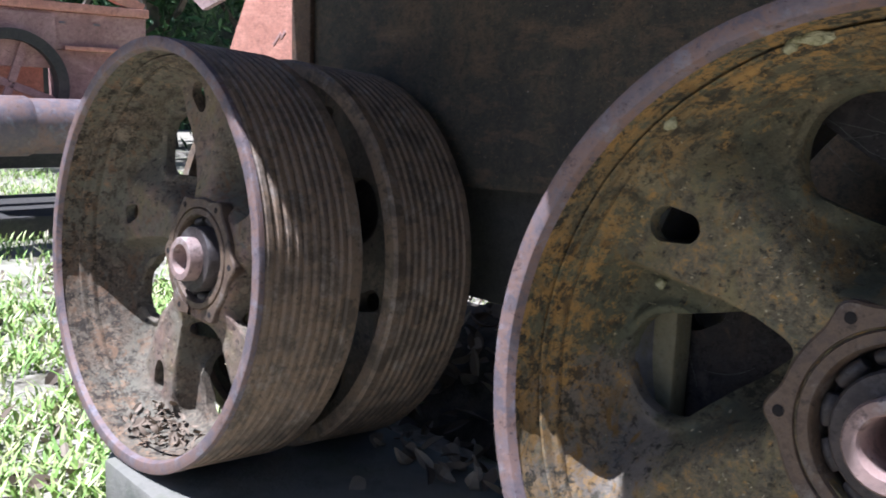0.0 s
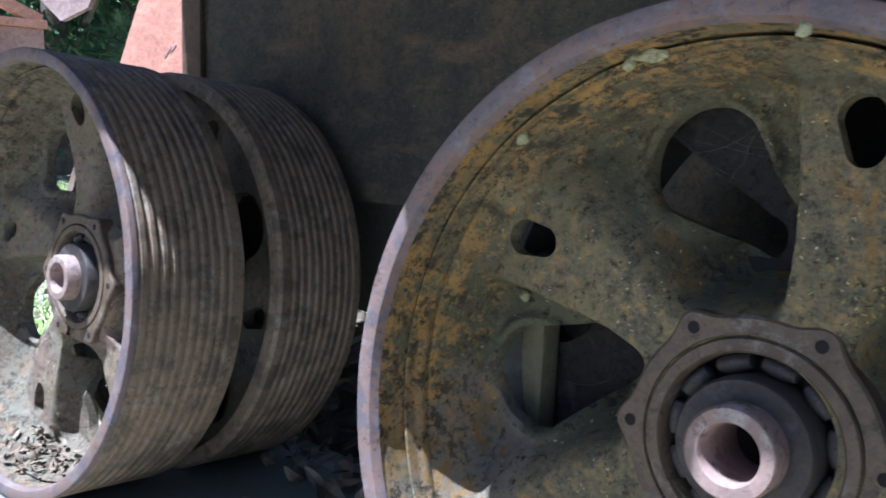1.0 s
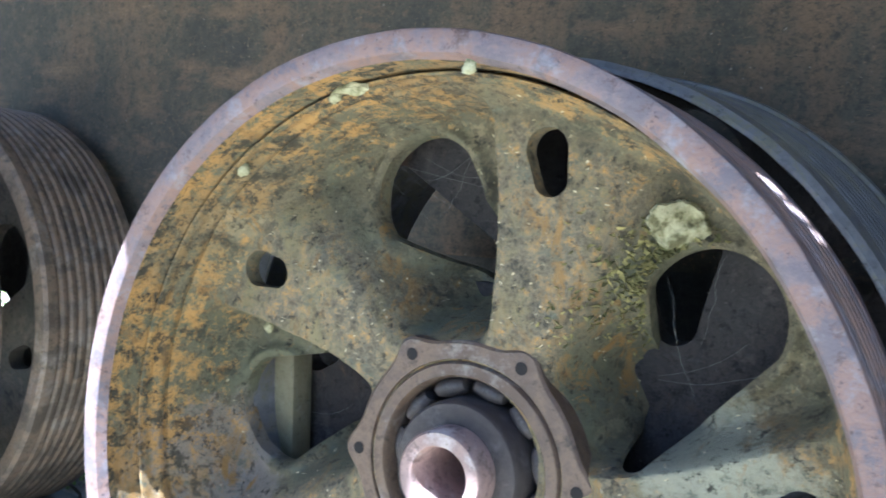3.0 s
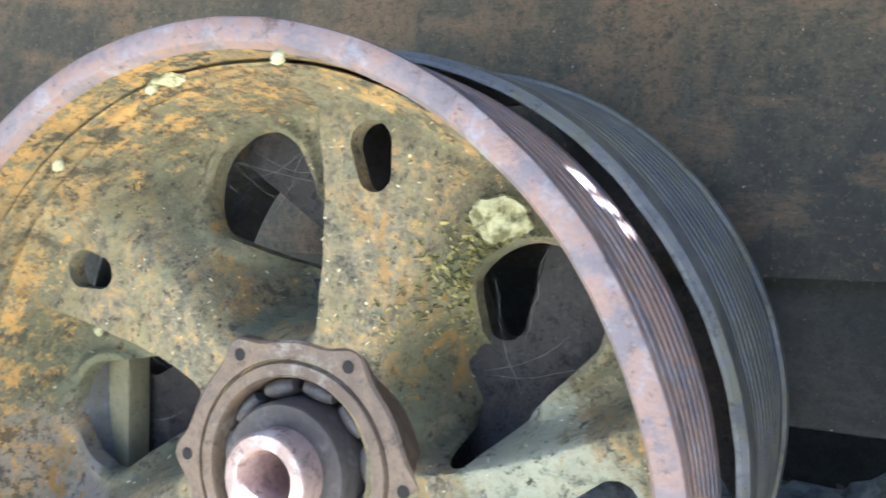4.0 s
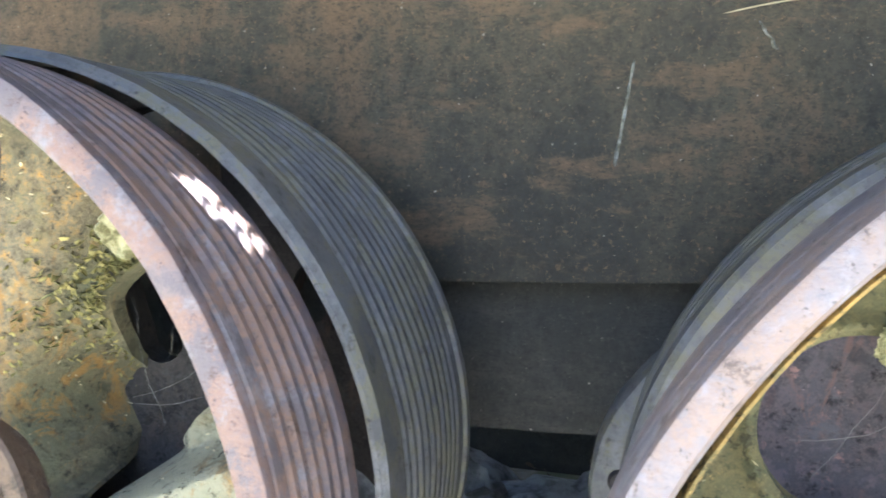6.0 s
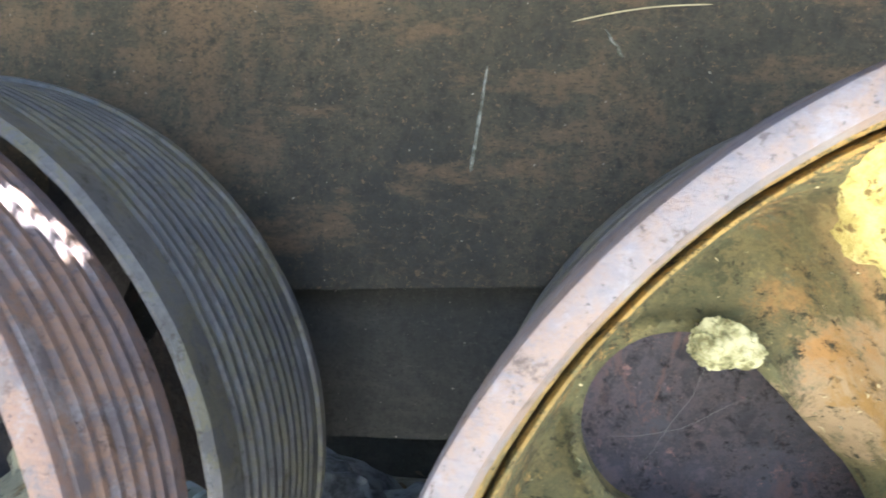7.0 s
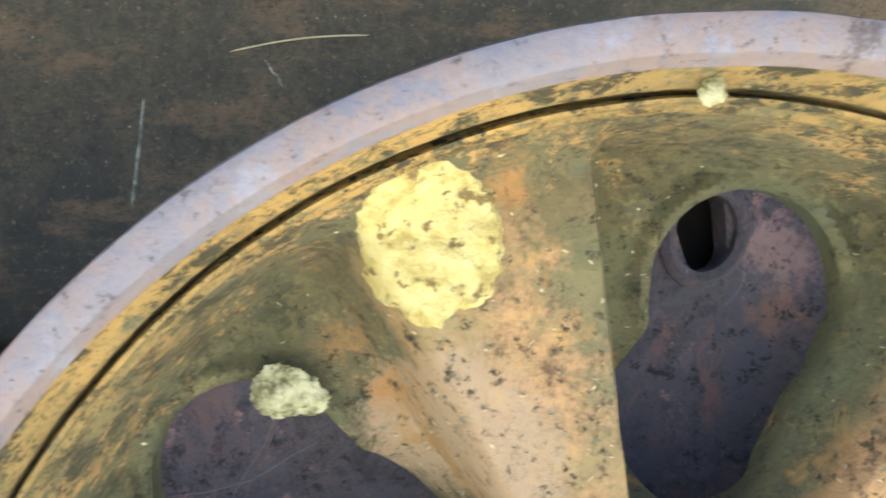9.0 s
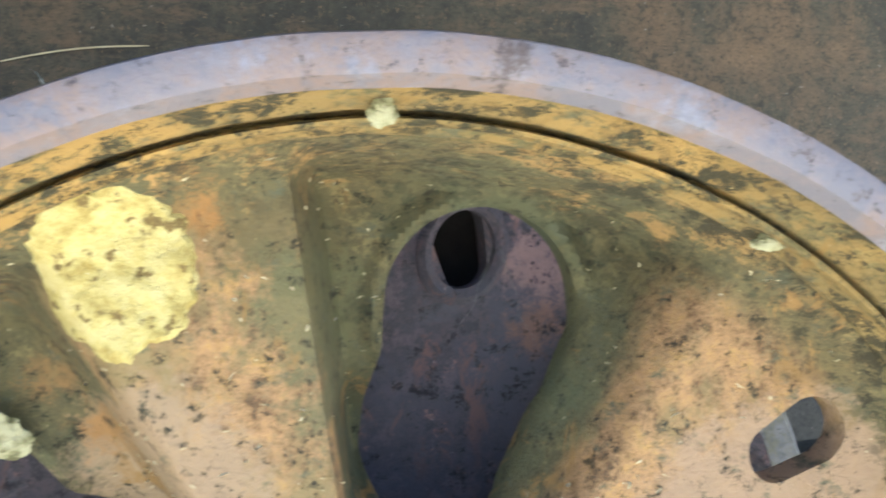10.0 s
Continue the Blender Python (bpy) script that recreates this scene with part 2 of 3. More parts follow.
# ---- mesh helpers ----
def part(name, bm, material, parent=None, label="", smooth=True, place=None):
    me = bpy.data.meshes.new(name)
    bmesh.ops.recalc_face_normals(bm, faces=bm.faces)
    bm.to_mesh(me)
    bm.free()
    me.materials.append(material)
    if smooth:
        me.shade_smooth()
        me.set_sharp_from_angle(angle=radians(40))
    ob = new(name, me)
    if parent:
        ob.parent = parent
    if place is not None:
        ob.matrix_local = place
    if label:
        ob["label"] = label
    return ob


def thing(name, m, label, category, group="", kind=""):
    ob = new(name)
    ob.matrix_world = m
    return tagged(ob, label, category, group, kind)


def lathe(profile, n=160, wobble=None, bm=None):
    """Profile of (r, depth), turned about the y axis; closed if its ends meet."""
    bm = bm or bmesh.new()
    closed = profile[0] == profile[-1]
    pts = profile[:-1] if closed else profile
    rings = []
    for i in range(n):
        a = 2 * math.pi * i / n
        ring = []
        for r, d in pts:
            rr, dd = wobble(a, r, d) if wobble else (r, d)
            ring.append(bm.verts.new((rr * math.cos(a), dd, rr * math.sin(a))))
        rings.append(ring)
    m = len(pts)
    for i in range(n):
        p, q = rings[i], rings[(i + 1) % n]
        for j in range(m if closed else m - 1):
            k = (j + 1) % m
            bm.faces.new((p[j], q[j], q[k], p[k]))
    return bm


def block(x0, x1, y0, y1, z0, z1, bevel=0.0, bm=None):
    bm = bm or bmesh.new()
    made = bmesh.ops.create_cube(bm, size=1.0)["verts"]
    for v in made:
        v.co = Vector((x0 + (v.co.x + 0.5) * (x1 - x0), y0 + (v.co.y + 0.5) * (y1 - y0), z0 + (v.co.z + 0.5) * (z1 - z0)))
    if bevel:
        edges = list({e for v in made for e in v.link_edges})
        bmesh.ops.bevel(bm, geom=edges, offset=bevel, segments=2, affect="EDGES", profile=0.6)
    return bm


def prism(outline, depth, bm=None):
    """A flat outline of (x, z), thickened along y from 0 to depth."""
    bm = bm or bmesh.new()
    a = [bm.verts.new((x, 0, z)) for x, z in outline]
    b = [bm.verts.new((x, depth, z)) for x, z in outline]
    bm.faces.new(a)
    bm.faces.new(b[::-1])
    n = len(a)
    for i in range(n):
        bm.faces.new((a[i], b[i], b[(i + 1) % n], a[(i + 1) % n]))
    return bm


def smoothstep(a, b, x):
    t = min(1.0, max(0.0, (x - a) / (b - a)))
    return t * t * (3 - 2 * t)


# ---- the wheels ----
def capsule(x, z, ax, az, ra, bx, bz, rb):
    """Distance to a capsule with two radii, and the side of its axis."""
    dx, dz = bx - ax, bz - az
    h = min(1.0, max(0.0, ((x - ax) * dx + (z - az) * dz) / (dx * dx + dz * dz)))
    px, pz = x - ax - h * dx, z - az - h * dz
    return math.hypot(px, pz) - (ra + h * (rb - ra)), math.copysign(1.0, px * dz - pz * dx) * min(1.0, math.hypot(px, pz) / 0.05)


class Web:
    """A dished five-spoked web like a fan: each spoke has a sharp crest on one side, rolls back into
    a hollow on the other and leaves a lipped round opening. hole: the angle of a spoke's small hole."""

    def __init__(self, hole, mirror=False, flat=False, deep=0.192, rise=0.066, outer=0.3995, inner=0.095, rim_depth=0.086, hub_depth=0.132, hub=(0, 0), open_web=True, closed=()):
        self.flat, self.deep, self.rise, self.outer, self.inner, self.mirror = flat, deep, rise, outer, inner, mirror
        self.rim_depth, self.hub_depth, self.hub, self.hole = rim_depth, hub_depth, hub, hole
        self.side = -1 if mirror else 1
        self.lo, self.hi, self.wall = (19, 29, 0.022) if mirror else (20, 38, 0.026)
        self.caps, self.drops = [], []
        for k in range(5 if open_web else 0):
            a = radians(hole + 72 * k + self.side * (34.7 if mirror else 33.5))
            b = radians(hole + 72 * k + self.side * (34 if mirror else 12))
            self.caps.append((0.300 * math.cos(a), 0.300 * math.sin(a), 0.066 if mirror else 0.070, 0.187 * math.cos(b), 0.187 * math.sin(b), 0.045 if mirror else 0.024))
        for k in [n for n in range(5) if n not in closed]:
            a, b = radians(hole + 72 * k + (0.3 if mirror else 1.2)), radians(hole + 72 * k + (1.3 if mirror else -1.2))
            self.drops.append((0.346 * math.cos(a), 0.346 * math.sin(a), 0.0225, 0.319 * math.cos(b), 0.319 * math.sin(b), 0.0185))

    def gap(self, x, z):
        return min([capsule(x, z, *c)[0] for c in self.caps] + [capsule(x, z, *c)[0] for c in self.drops])

    def depth(self, x, z):
        r, ang = math.hypot(x, z), math.degrees(math.atan2(z, x))
        if self.flat:
            d = self.deep
        else:
            crest = 12 if self.mirror else 3.5 + (r - 0.16) * 40
            u = (self.side * (ang - self.hole) - crest + 60) % 72 - 60
            if u > 0:
                low = smoothstep(0, self.wall, radians(u) * r)
                high = 1 - low
            else:
                broad = 10 if self.mirror and -20 < ang < 72 else 0
                high, low = 1 - smoothstep(self.lo + broad, self.hi + broad, -u), smoothstep(26 + broad, 44, -u)
            c = min(math.hypot(x - q[0], z - q[1]) - q[2] for q in self.caps)
            d = self.deep - self.rise * high + 0.075 * low * smoothstep(0.27, 0.20, r)
            d -= 0.008 * math.exp(-(((c - 0.007) / 0.006) ** 2)) * (1 - high)
        t = smoothstep(0.362, self.outer, r)
        d = d * (1 - t * t) + self.rim_depth * t * t
        h = 1 - smoothstep(0.125, 0.18, math.hypot(x - self.hub[0], z - self.hub[1]))
        d = d * (1 - h) + self.hub_depth * h
        return d + 0.005 * noise.noise((x * 9, 3.0, z * 9)) + 0.0018 * noise.noise((x * 40, 7.0, z * 40))

    def mesh(self, thick=0.022, nr=72, nt=520):
        grid = {}
        bm = bmesh.new()
        val = {}
        for i in range(nr + 1):
            r = self.inner + (self.outer - self.inner) * i / nr
            for j in range(nt):
                a = 2 * math.pi * j / nt
                grid[i, j] = (r * math.cos(a), r * math.sin(a))
                val[i, j] = self.gap(*grid[i, j])
        keep = []
        for i in range(nr):
            for j in range(nt):
                q = [(i, j), (i + 1, j), (i + 1, (j + 1) % nt), (i, (j + 1) % nt)]
                if sum(val[k] for k in q) > 0:
                    keep.append(q)
        used = {k for q in keep for k in q}
        count = {}
        for q in keep:
            for n in range(4):
                e = frozenset((q[n], q[(n + 1) % 4]))
                count[e] = count.get(e, 0) + 1
        border = [e for e, c in count.items() if c == 1]
        for k in {k for e in border for k in e}:
            if 0 < k[0] < nr:
                x, z = grid[k]
                for _ in range(7):
                    g, s = 1e-4, self.gap(x, z)
                    gx, gz = (self.gap(x + g, z) - s) / g, (self.gap(x, z + g) - s) / g
                    n2 = gx * gx + gz * gz + 1e-9
                    step = max(-0.008, min(0.008, s / math.sqrt(n2)))
                    x, z = x - step * gx / math.sqrt(n2), z - step * gz / math.sqrt(n2)
                grid[k] = (x, z)
        front, back = {}, {}
        for k in used:
            x, z = grid[k]
            d = self.depth(x, z)
            front[k] = bm.verts.new((x, d, z))
            back[k] = bm.verts.new((x, d + thick, z))
        for q in keep:
            bm.faces.new([front[k] for k in q])
            bm.faces.new([back[k] for k in reversed(q)])
        for e in border:
            a, b = tuple(e)
            bm.faces.new((front[a], front[b], back[b], back[a]))
        return bm


def ridged(r, y0, smooth_to, y1, pitch, thick=0.024, high=0.005):
    """The closed section of a tread with worn ridges."""
    out = [(r - thick + 0.004, y0), (r - 0.006, y0), (r, y0 + 0.006), (r, smooth_to)]
    y = smooth_to
    while y + pitch < y1 - 0.004:
        out += [(r - high, y + 0.22 * pitch), (r - high, y + 0.42 * pitch), (r - 0.001, y + 0.62 * pitch), (r - 0.001, y + pitch)]
        y += pitch
    out += [(r - 0.001, y1 - 0.004), (r - 0.005, y1), (r - thick, y1), (r - thick + 0.004, y0)]
    return out


def rough_edge(seed, amount):
    def wobble(a, r, d):
        n = noise.noise((math.cos(a) * 3 + seed, math.sin(a) * 3, d * 8)) + 0.5 * noise.noise((math.cos(a) * 14 + seed, math.sin(a) * 14, d * 30))
        return r + amount * n, d + 0.6 * amount * n
    return wobble


def blob(web, x, z, size, seed, material, parent, name, label, squash=1.0, proud=0.004, scale=1.0):
    """A crust with an uneven outline that follows the web."""
    flat = Matrix.Diagonal((scale, 1, scale, 1))
    bm = bmesh.new()
    n, rings = 84, 9
    centre = bm.verts.new((x, web.depth(x, z) - proud, z))
    last = None
    for i in range(1, rings + 1):
        ring = []
        for j in range(n):
            a = 2 * math.pi * j / n
            rr = size * i / rings * (1 + 0.13 * noise.noise((math.cos(a) * 1.6 + seed, math.sin(a) * 1.6, 0)) + 0.10 * noise.noise((math.cos(a) * 6 + seed, math.sin(a) * 6, 4)) + 0.05 * noise.noise((math.cos(a) * 17 + seed, math.sin(a) * 17, 4)))
            px, pz = x + rr * math.cos(a) * squash, z + rr * math.sin(a)
            lift = proud * (1.0 if i < rings else -0.6) * (0.8 + 0.5 * noise.noise((px * 90, seed, pz * 90)))
            ring.append(bm.verts.new((px, web.depth(px, pz) - lift, pz)))
        for j in range(n):
            if last:
                bm.faces.new((last[j], last[(j + 1) % n], ring[(j + 1) % n], ring[j]))
            else:
                bm.faces.new((centre, ring[(j + 1) % n], ring[j]))
        last = ring
    return part(name, bm, material, parent, label, place=flat)


def hub(w, hx, hz, phase, flange_depth, stub_depth, broken=False):
    """Six-lobed bearing flange, bearing and hollow axle stub."""
    at = Matrix.Translation((hx, 0, hz))
    n = 144
    bm = bmesh.new()
    rings = []
    holes = [radians(phase + 60 * k) for k in range(6)]
    for i in range(n):
        a = 2 * math.pi * i / n
        lobe = max(math.exp(-((math.atan2(math.sin(a - h), math.cos(a - h)) / 0.15) ** 2)) for h in holes)
        ro = 0.127 + 0.015 * lobe
        sect = [(0.108, flange_depth + 0.030), (ro, flange_depth + 0.030), (ro, flange_depth + 0.003), (ro - 0.003, flange_depth), (0.109, flange_depth), (0.108, flange_depth + 0.004)]
        rings.append([bm.verts.new((r * math.cos(a), d, r * math.sin(a))) for r, d in sect])
    for i in range(n):
        if broken and 255 < 360 * i / n < 285:
            continue
        p, q = rings[i], rings[(i + 1) % n]
        for j in range(6):
            bm.faces.new((p[j], q[j], q[(j + 1) % 6], p[(j + 1) % 6]))
    flange = part("hub_flange", bm, M_HUB, w, "rusty six-lobed bearing flange", place=at)
    for h in holes:
        # each bolt hole is a flat disc with its shade painted black
        bm = bmesh.new()
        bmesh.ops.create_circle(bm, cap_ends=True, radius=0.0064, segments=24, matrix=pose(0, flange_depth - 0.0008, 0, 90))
        part("bolt_hole_shade", bm, M_HOLE_SHADE, flange, place=pose(0.124 * math.cos(h), 0, 0.124 * math.sin(h)))
    part("outer_race", lathe([(0.090, flange_depth + 0.05), (0.090, flange_depth + 0.004), (0.093, flange_depth - 0.001), (0.104, flange_depth - 0.001), (0.1065, flange_depth + 0.003), (0.1065, flange_depth + 0.05), (0.090, flange_depth + 0.05)], 96), M_HUB, w, place=at)
    part("inner_race", lathe([(0.046, flange_depth + 0.045), (0.046, flange_depth - 0.012), (0.066, flange_depth - 0.012), (0.069, flange_depth - 0.008), (0.069, flange_depth + 0.045)], 96), M_HUB_DARK, w, place=at)
    part("bearing_back", lathe([(0.04, flange_depth + 0.046), (0.107, flange_depth + 0.046)], 64), M_HUB_DARK, w, place=at)
    for k in range(11):
        a = 2 * math.pi * k / 11 + 0.2
        bm = bmesh.new()
        bmesh.ops.create_uvsphere(bm, u_segments=20, v_segments=12, radius=0.0118)
        for v in bm.verts:
            v.co = Vector((v.co.x * 0.85, v.co.y * 1.2, max(-0.0085, min(0.0085, v.co.z)) * 2.0))
        part("roller", bm, M_HUB_DARK, w, place=pose(hx + 0.0795 * math.cos(a), flange_depth + 0.022, hz + 0.0795 * math.sin(a), 0, -math.degrees(a), 0))
    part("axle_stub", lathe([(0.029, flange_depth + 0.06), (0.029, stub_depth + 0.003), (0.031, stub_depth), (0.043, stub_depth), (0.0455, stub_depth + 0.003), (0.0455, flange_depth + 0.06)], 72), M_STUB, w, "bare hollow axle end", place=at)
    # black cap paints the darkness down the bore
    part("bore_end", lathe([(0.0005, flange_depth + 0.05), (0.03, flange_depth + 0.05)], 40), M_HOLE_SHADE, w, place=at)


def wheel(m, hole, back, smooth, tread_mat, web_mat, rim_mat, label, seed, hub_at=(0, 0), radius=0.430, mirror=False, scale=1.0, lip_in=0.408, rise=0.066):
    w = thing("drum_wheel", m, label, "wheel", "wheels along the machine")
    k = scale
    flat = Matrix.Diagonal((k, 1, k, 1))
    R = radius
    L = lip_in
    lip = [(L, 0.005), (L + 0.002, 0.001), (L + 0.005, 0.0), (R - 0.004, 0.0), (R - 0.001, 0.001), (R, 0.004), (R, 0.012), (L - 0.003, 0.012), (L, 0.005)]
    part("rim_edge", lathe(lip, 200, rough_edge(seed, 0.0012)), rim_mat, w, "worn rolled edge", place=flat)
    bowl = [(L - 0.0005, 0.012), (L - 0.001, 0.026), (0.5 * L + 0.2035, 0.040), (0.4060, 0.050), (0.4052, 0.076), (0.4028, 0.076), (0.4026, 0.0535), (0.4012, 0.0505),
            (0.3992, 0.0515), (0.3982, 0.057), (0.3998, 0.063), (0.3990, 0.070), (0.3962, 0.0735), (0.3955, 0.0800), (0.3985, 0.0860), (0.3985, 0.098)]
    part("rim_bowl", lathe(bowl, 200, rough_edge(seed + 5, 0.0013)), M_BOWL if mirror else web_mat, w, place=flat)
    if mirror:
        section = [(R - 0.016, 0.0125), (R - 0.003, 0.0125), (R, 0.018), (R, 0.046), (R - 0.003, 0.049), (R - 0.008, 0.051), (R - 0.007, 0.056), (R - 0.002, 0.059),
                   (R - 0.001, 0.070), (R - 0.004, 0.078), (R - 0.002, 0.086), (R - 0.003, back - 0.004), (R - 0.007, back), (R - 0.016, back), (R - 0.016, 0.0125)]
    else:
        section = ridged(R - 0.0005, 0.0125, smooth, back, 0.0195, min(0.018, R - L - 0.002), 0.0065)
    part("tread", lathe(section, 200, rough_edge(seed + 2, 0.0014 if mirror else 0.0008)), tread_mat, w, "worn tread", place=flat)
    web = Web(hole, mirror, hub=hub_at, rise=rise, closed=(1,) if mirror else ())
    part("web", web.mesh(), web_mat, w, "dished five-spoked web", place=flat)
    return w, web


def rear_wheel(m, y0, smooth, y1, web_depth, hole, tread_mat, label, seed, radius=0.430, open_web=True, web_mat=M_WEB_DARK, closed=(), thick=0.035):
    w = thing("rear_drum_wheel", m, label, "wheel", "wheels along the machine")
    part("tread", lathe(ridged(radius, y0, smooth, y1, 0.0195, thick), 200, rough_edge(seed, 0.0012)), tread_mat, w, "ridged worn tread")
    if not open_web:
        # added black disc; stands for the darkness behind the web
        part("dark_backing", lathe([(0.03, web_depth + 0.07), (radius - 0.03, web_depth + 0.07)], 64), M_HOLE_SHADE, w)
    web = Web(hole, flat=True, deep=web_depth, rim_depth=web_depth, hub_depth=web_depth, inner=0.05, outer=radius - thick + 0.005, open_web=open_web, closed=closed)
    part("web", web.mesh(0.03, 40, 300), web_mat, w)
    for ax, az, ra, bx, bz, rb in () if open_web else web.drops:
        bm = lathe([(0.025, -0.010), (0.0305, -0.014), (0.036, -0.008), (0.036, 0.004), (0.025, 0.004), (0.025, -0.010)], 36)
        for v in bm.verts:
            v.co.z *= 1.25
        part("hole_collar", bm, M_WEB_REAR, w, place=pose((ax + bx) / 2, web_depth, (az + bz) / 2, 0, 90 - math.degrees(math.atan2(az, ax)), 0))
    return w


W1 = pose(-1.395, 0.898, 0.677, -5.0, 0, 2.5)
W2 = pose(-0.005, 0.913, 0.712, -5.0, 0, 1.5)
W3 = pose(0.991, 0.891, 0.679)
w1, web1 = wheel(W1, 99, 0.225, 0.028, M_TREAD, M_WEB_A, M_RIM, "rusty cast-iron drum wheel, half in sun, on a concrete plinth", 1, (0.018, -0.006), 0.432, rise=0.048)
w2, web2 = wheel(W2, 75.5, 0.166, 0.034, M_TREAD_B, M_WEB_B, M_RIM, "rusty cast-iron drum wheel with ochre lichen and bare axle end", 2, (0, 0), 0.432, False, 0.932)
w3, web3 = wheel(W3, 37.2, 0.100, 0.034, M_RIM_PALE, M_WEB_C, M_RIM_PALE, "orange-rusted cast-iron drum wheel with a big yellow lichen patch", 3, (0, 0), 0.4355, True, 1.0, 0.415, 0.078)
hub(w1, 0.018, -0.006, 0, 0.122, 0.082, True)
hub(w2, 0.006, -0.004, 2, 0.128, 0.086)
hub(w3, 0, 0, 20, 0.122, 0.072)
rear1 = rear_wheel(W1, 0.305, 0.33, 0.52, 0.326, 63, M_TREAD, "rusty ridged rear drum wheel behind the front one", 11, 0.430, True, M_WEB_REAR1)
# added dark disc inside the drum, in place of its inner shade
part("dark_backing", lathe([(0.03, 0.50), (0.40, 0.50)], 64), M_WEB_DARK, rear1)
REAR2 = pose(0.0189, 0.913, 0.719, -0.9, 0, -1.0)
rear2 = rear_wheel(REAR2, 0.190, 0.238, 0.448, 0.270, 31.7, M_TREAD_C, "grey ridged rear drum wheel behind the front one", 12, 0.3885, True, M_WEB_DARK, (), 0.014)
rear3 = rear_wheel(W3, 0.300, 0.33, 0.42, 0.302, 74, M_TREAD_C, "flat-faced rusty rear drum behind the orange wheel", 13, 0.415, False, M_WEB_REAR, (1, 4))
part("back_lip", lathe([(0.375, 0.444), (0.3915, 0.444), (0.3930, 0.450), (0.3915, 0.458), (0.375, 0.458), (0.375, 0.444)], 160, rough_edge(31, 0.001)), M_TREAD_C, rear2)
part("rib", block(-0.378, -0.343, 0.226, 0.262, -0.13, 0.12, 0.004), M_RIB, rear2, "pale olive rib")
part("end_flange", lathe([(0.0005, 0.006), (0.120, 0.006), (0.128, 0.001), (0.176, 0.0), (0.186, 0.004), (0.190, 0.012), (0.190, 0.050), (0.0005, 0.050)], 96, rough_edge(61, 0.002)), M_TREAD_C, rear3, "dull grey end flange", place=pose(-0.253, 0.439, 0.006))
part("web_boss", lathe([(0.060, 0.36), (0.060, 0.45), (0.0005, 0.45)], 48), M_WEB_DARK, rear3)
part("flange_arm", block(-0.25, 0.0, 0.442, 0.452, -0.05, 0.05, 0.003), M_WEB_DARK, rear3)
for hx, hz in ((-0.412, 0.022), (-0.30, 0.150)):
    part("bolt_head", lathe([(0.0005, -0.006), (0.009, -0.006), (0.012, -0.002), (0.012, 0.004)], 24), M_HUB_DARK, rear3, place=pose(hx, 0.439, hz))


def crust(w, x, d, z, size, seed, material, flatten=(1, 0.5, 1)):
    """A small lump of lichen."""
    bm = bmesh.new()
    bmesh.ops.create_icosphere(bm, subdivisions=5, radius=size)
    for v in bm.verts:
        n = noise.noise(v.co / size * 1.3 + Vector((seed, 0, 0))) * 0.4 + noise.noise(v.co / size * 4 + Vector((seed, 3, 0))) * 0.2 + noise.noise(v.co / size * 11 + Vector((seed, 8, 0))) * 0.12
        v.co *= 1 + n
        v.co = Vector((v.co.x * flatten[0], v.co.y * flatten[1], v.co.z * flatten[2]))
    return part("lichen_crust", bm, material, w, place=pose(x, d, z))


blob(web3, -0.138, 0.326, 0.048, 1, M_LICHEN, w3, "lichen_patch", "large pitted yellow lichen patch", 0.92)
blob(web2, 0.190, 0.252, 0.024, 2, M_LICHEN_PALE, w2, "lichen_patch", "pale lichen crust")
def crust_at(w, m, x, y, z, *rest):
    """The same at a place in the world."""
    p = m.inverted() @ Vector((x, y, z))
    return crust(w, p.x, p.y, p.z, *rest)


crust_at(w2, W2, -0.128, 0.992, 1.058, 0.0065, 1, M_LICHEN_PALE)
crust_at(w2, W2, -0.108, 0.992, 1.066, 0.011, 2, M_LICHEN_PALE, (1.6, 0.4, 0.6))
crust_at(w2, W2, -0.250, 0.990, 0.983, 0.0075, 3, M_LICHEN_PALE)
crust_at(w2, W2, -0.318, 1.098, 0.786, 0.006, 4, M_LICHEN_PALE)
crust_at(w2, W2, 0.055, 0.940, 1.078, 0.006, 9, M_LICHEN_PALE)
crust_at(w3, W3, 0.989, 0.934, 1.083, 0.0065, 5, M_LICHEN_PALE)
crust(w3, 0.215, 0.066, 0.335, 0.0065, 8, M_LICHEN_PALE, (1.5, 0.4, 0.7))
crust(w3, -0.226, 0.178, 0.226, 0.022, 6, M_LICHEN_PALE, (1, 0.22, 0.75))
crust(w1, -0.22, 0.072, 0.345, 0.006, 7, M_LICHEN_PALE)

# ---- setting ----
ground = part("ground", block(-60, 60, -40, 60, -0.4, 0.12), M_GROUND, smooth=False)
tagged(ground, "dry soil ground with patchy grass", "ground", kind="structure")
plinth = part("plinth", block(-1.46, 3.0, 0.84, 1.42, 0.08, 0.243, 0.012), M_PLINTH)
tagged(plinth, "mossy concrete plinth under the wheels", "plinth", kind="structure")
wall = part("wall_plate", prism([(-1.75, 0.80), (0.0, 0.847), (4.0, 1.06), (4.0, 2.4), (-1.75, 2.4)], 0.03), M_WALL, smooth=False, place=pose(0, 1.50, 0))
tagged(wall, "dark rusty steel side plate of the machine", "wall", kind="structure")
edge = part("plate_edge", block(-1.752, -1.665, 1.484, 1.499, 0.82, 2.4, 0.004), M_EDGE)
tagged(edge, "rust-brown edge strip at the end of the side plate", "trim", kind="structure")
beam = part("chassis_beam", prism([(-1.60, 0.56), (-0.3, 0.56), (-0.1, 0.655), (4.0, 0.76), (4.0, 1.10), (-1.60, 0.84)], 0.20), M_BEAM, smooth=False, place=pose(0, 1.56, 0))
tagged(beam, "dark steel chassis beam under the side plate", "beam", kind="structure")
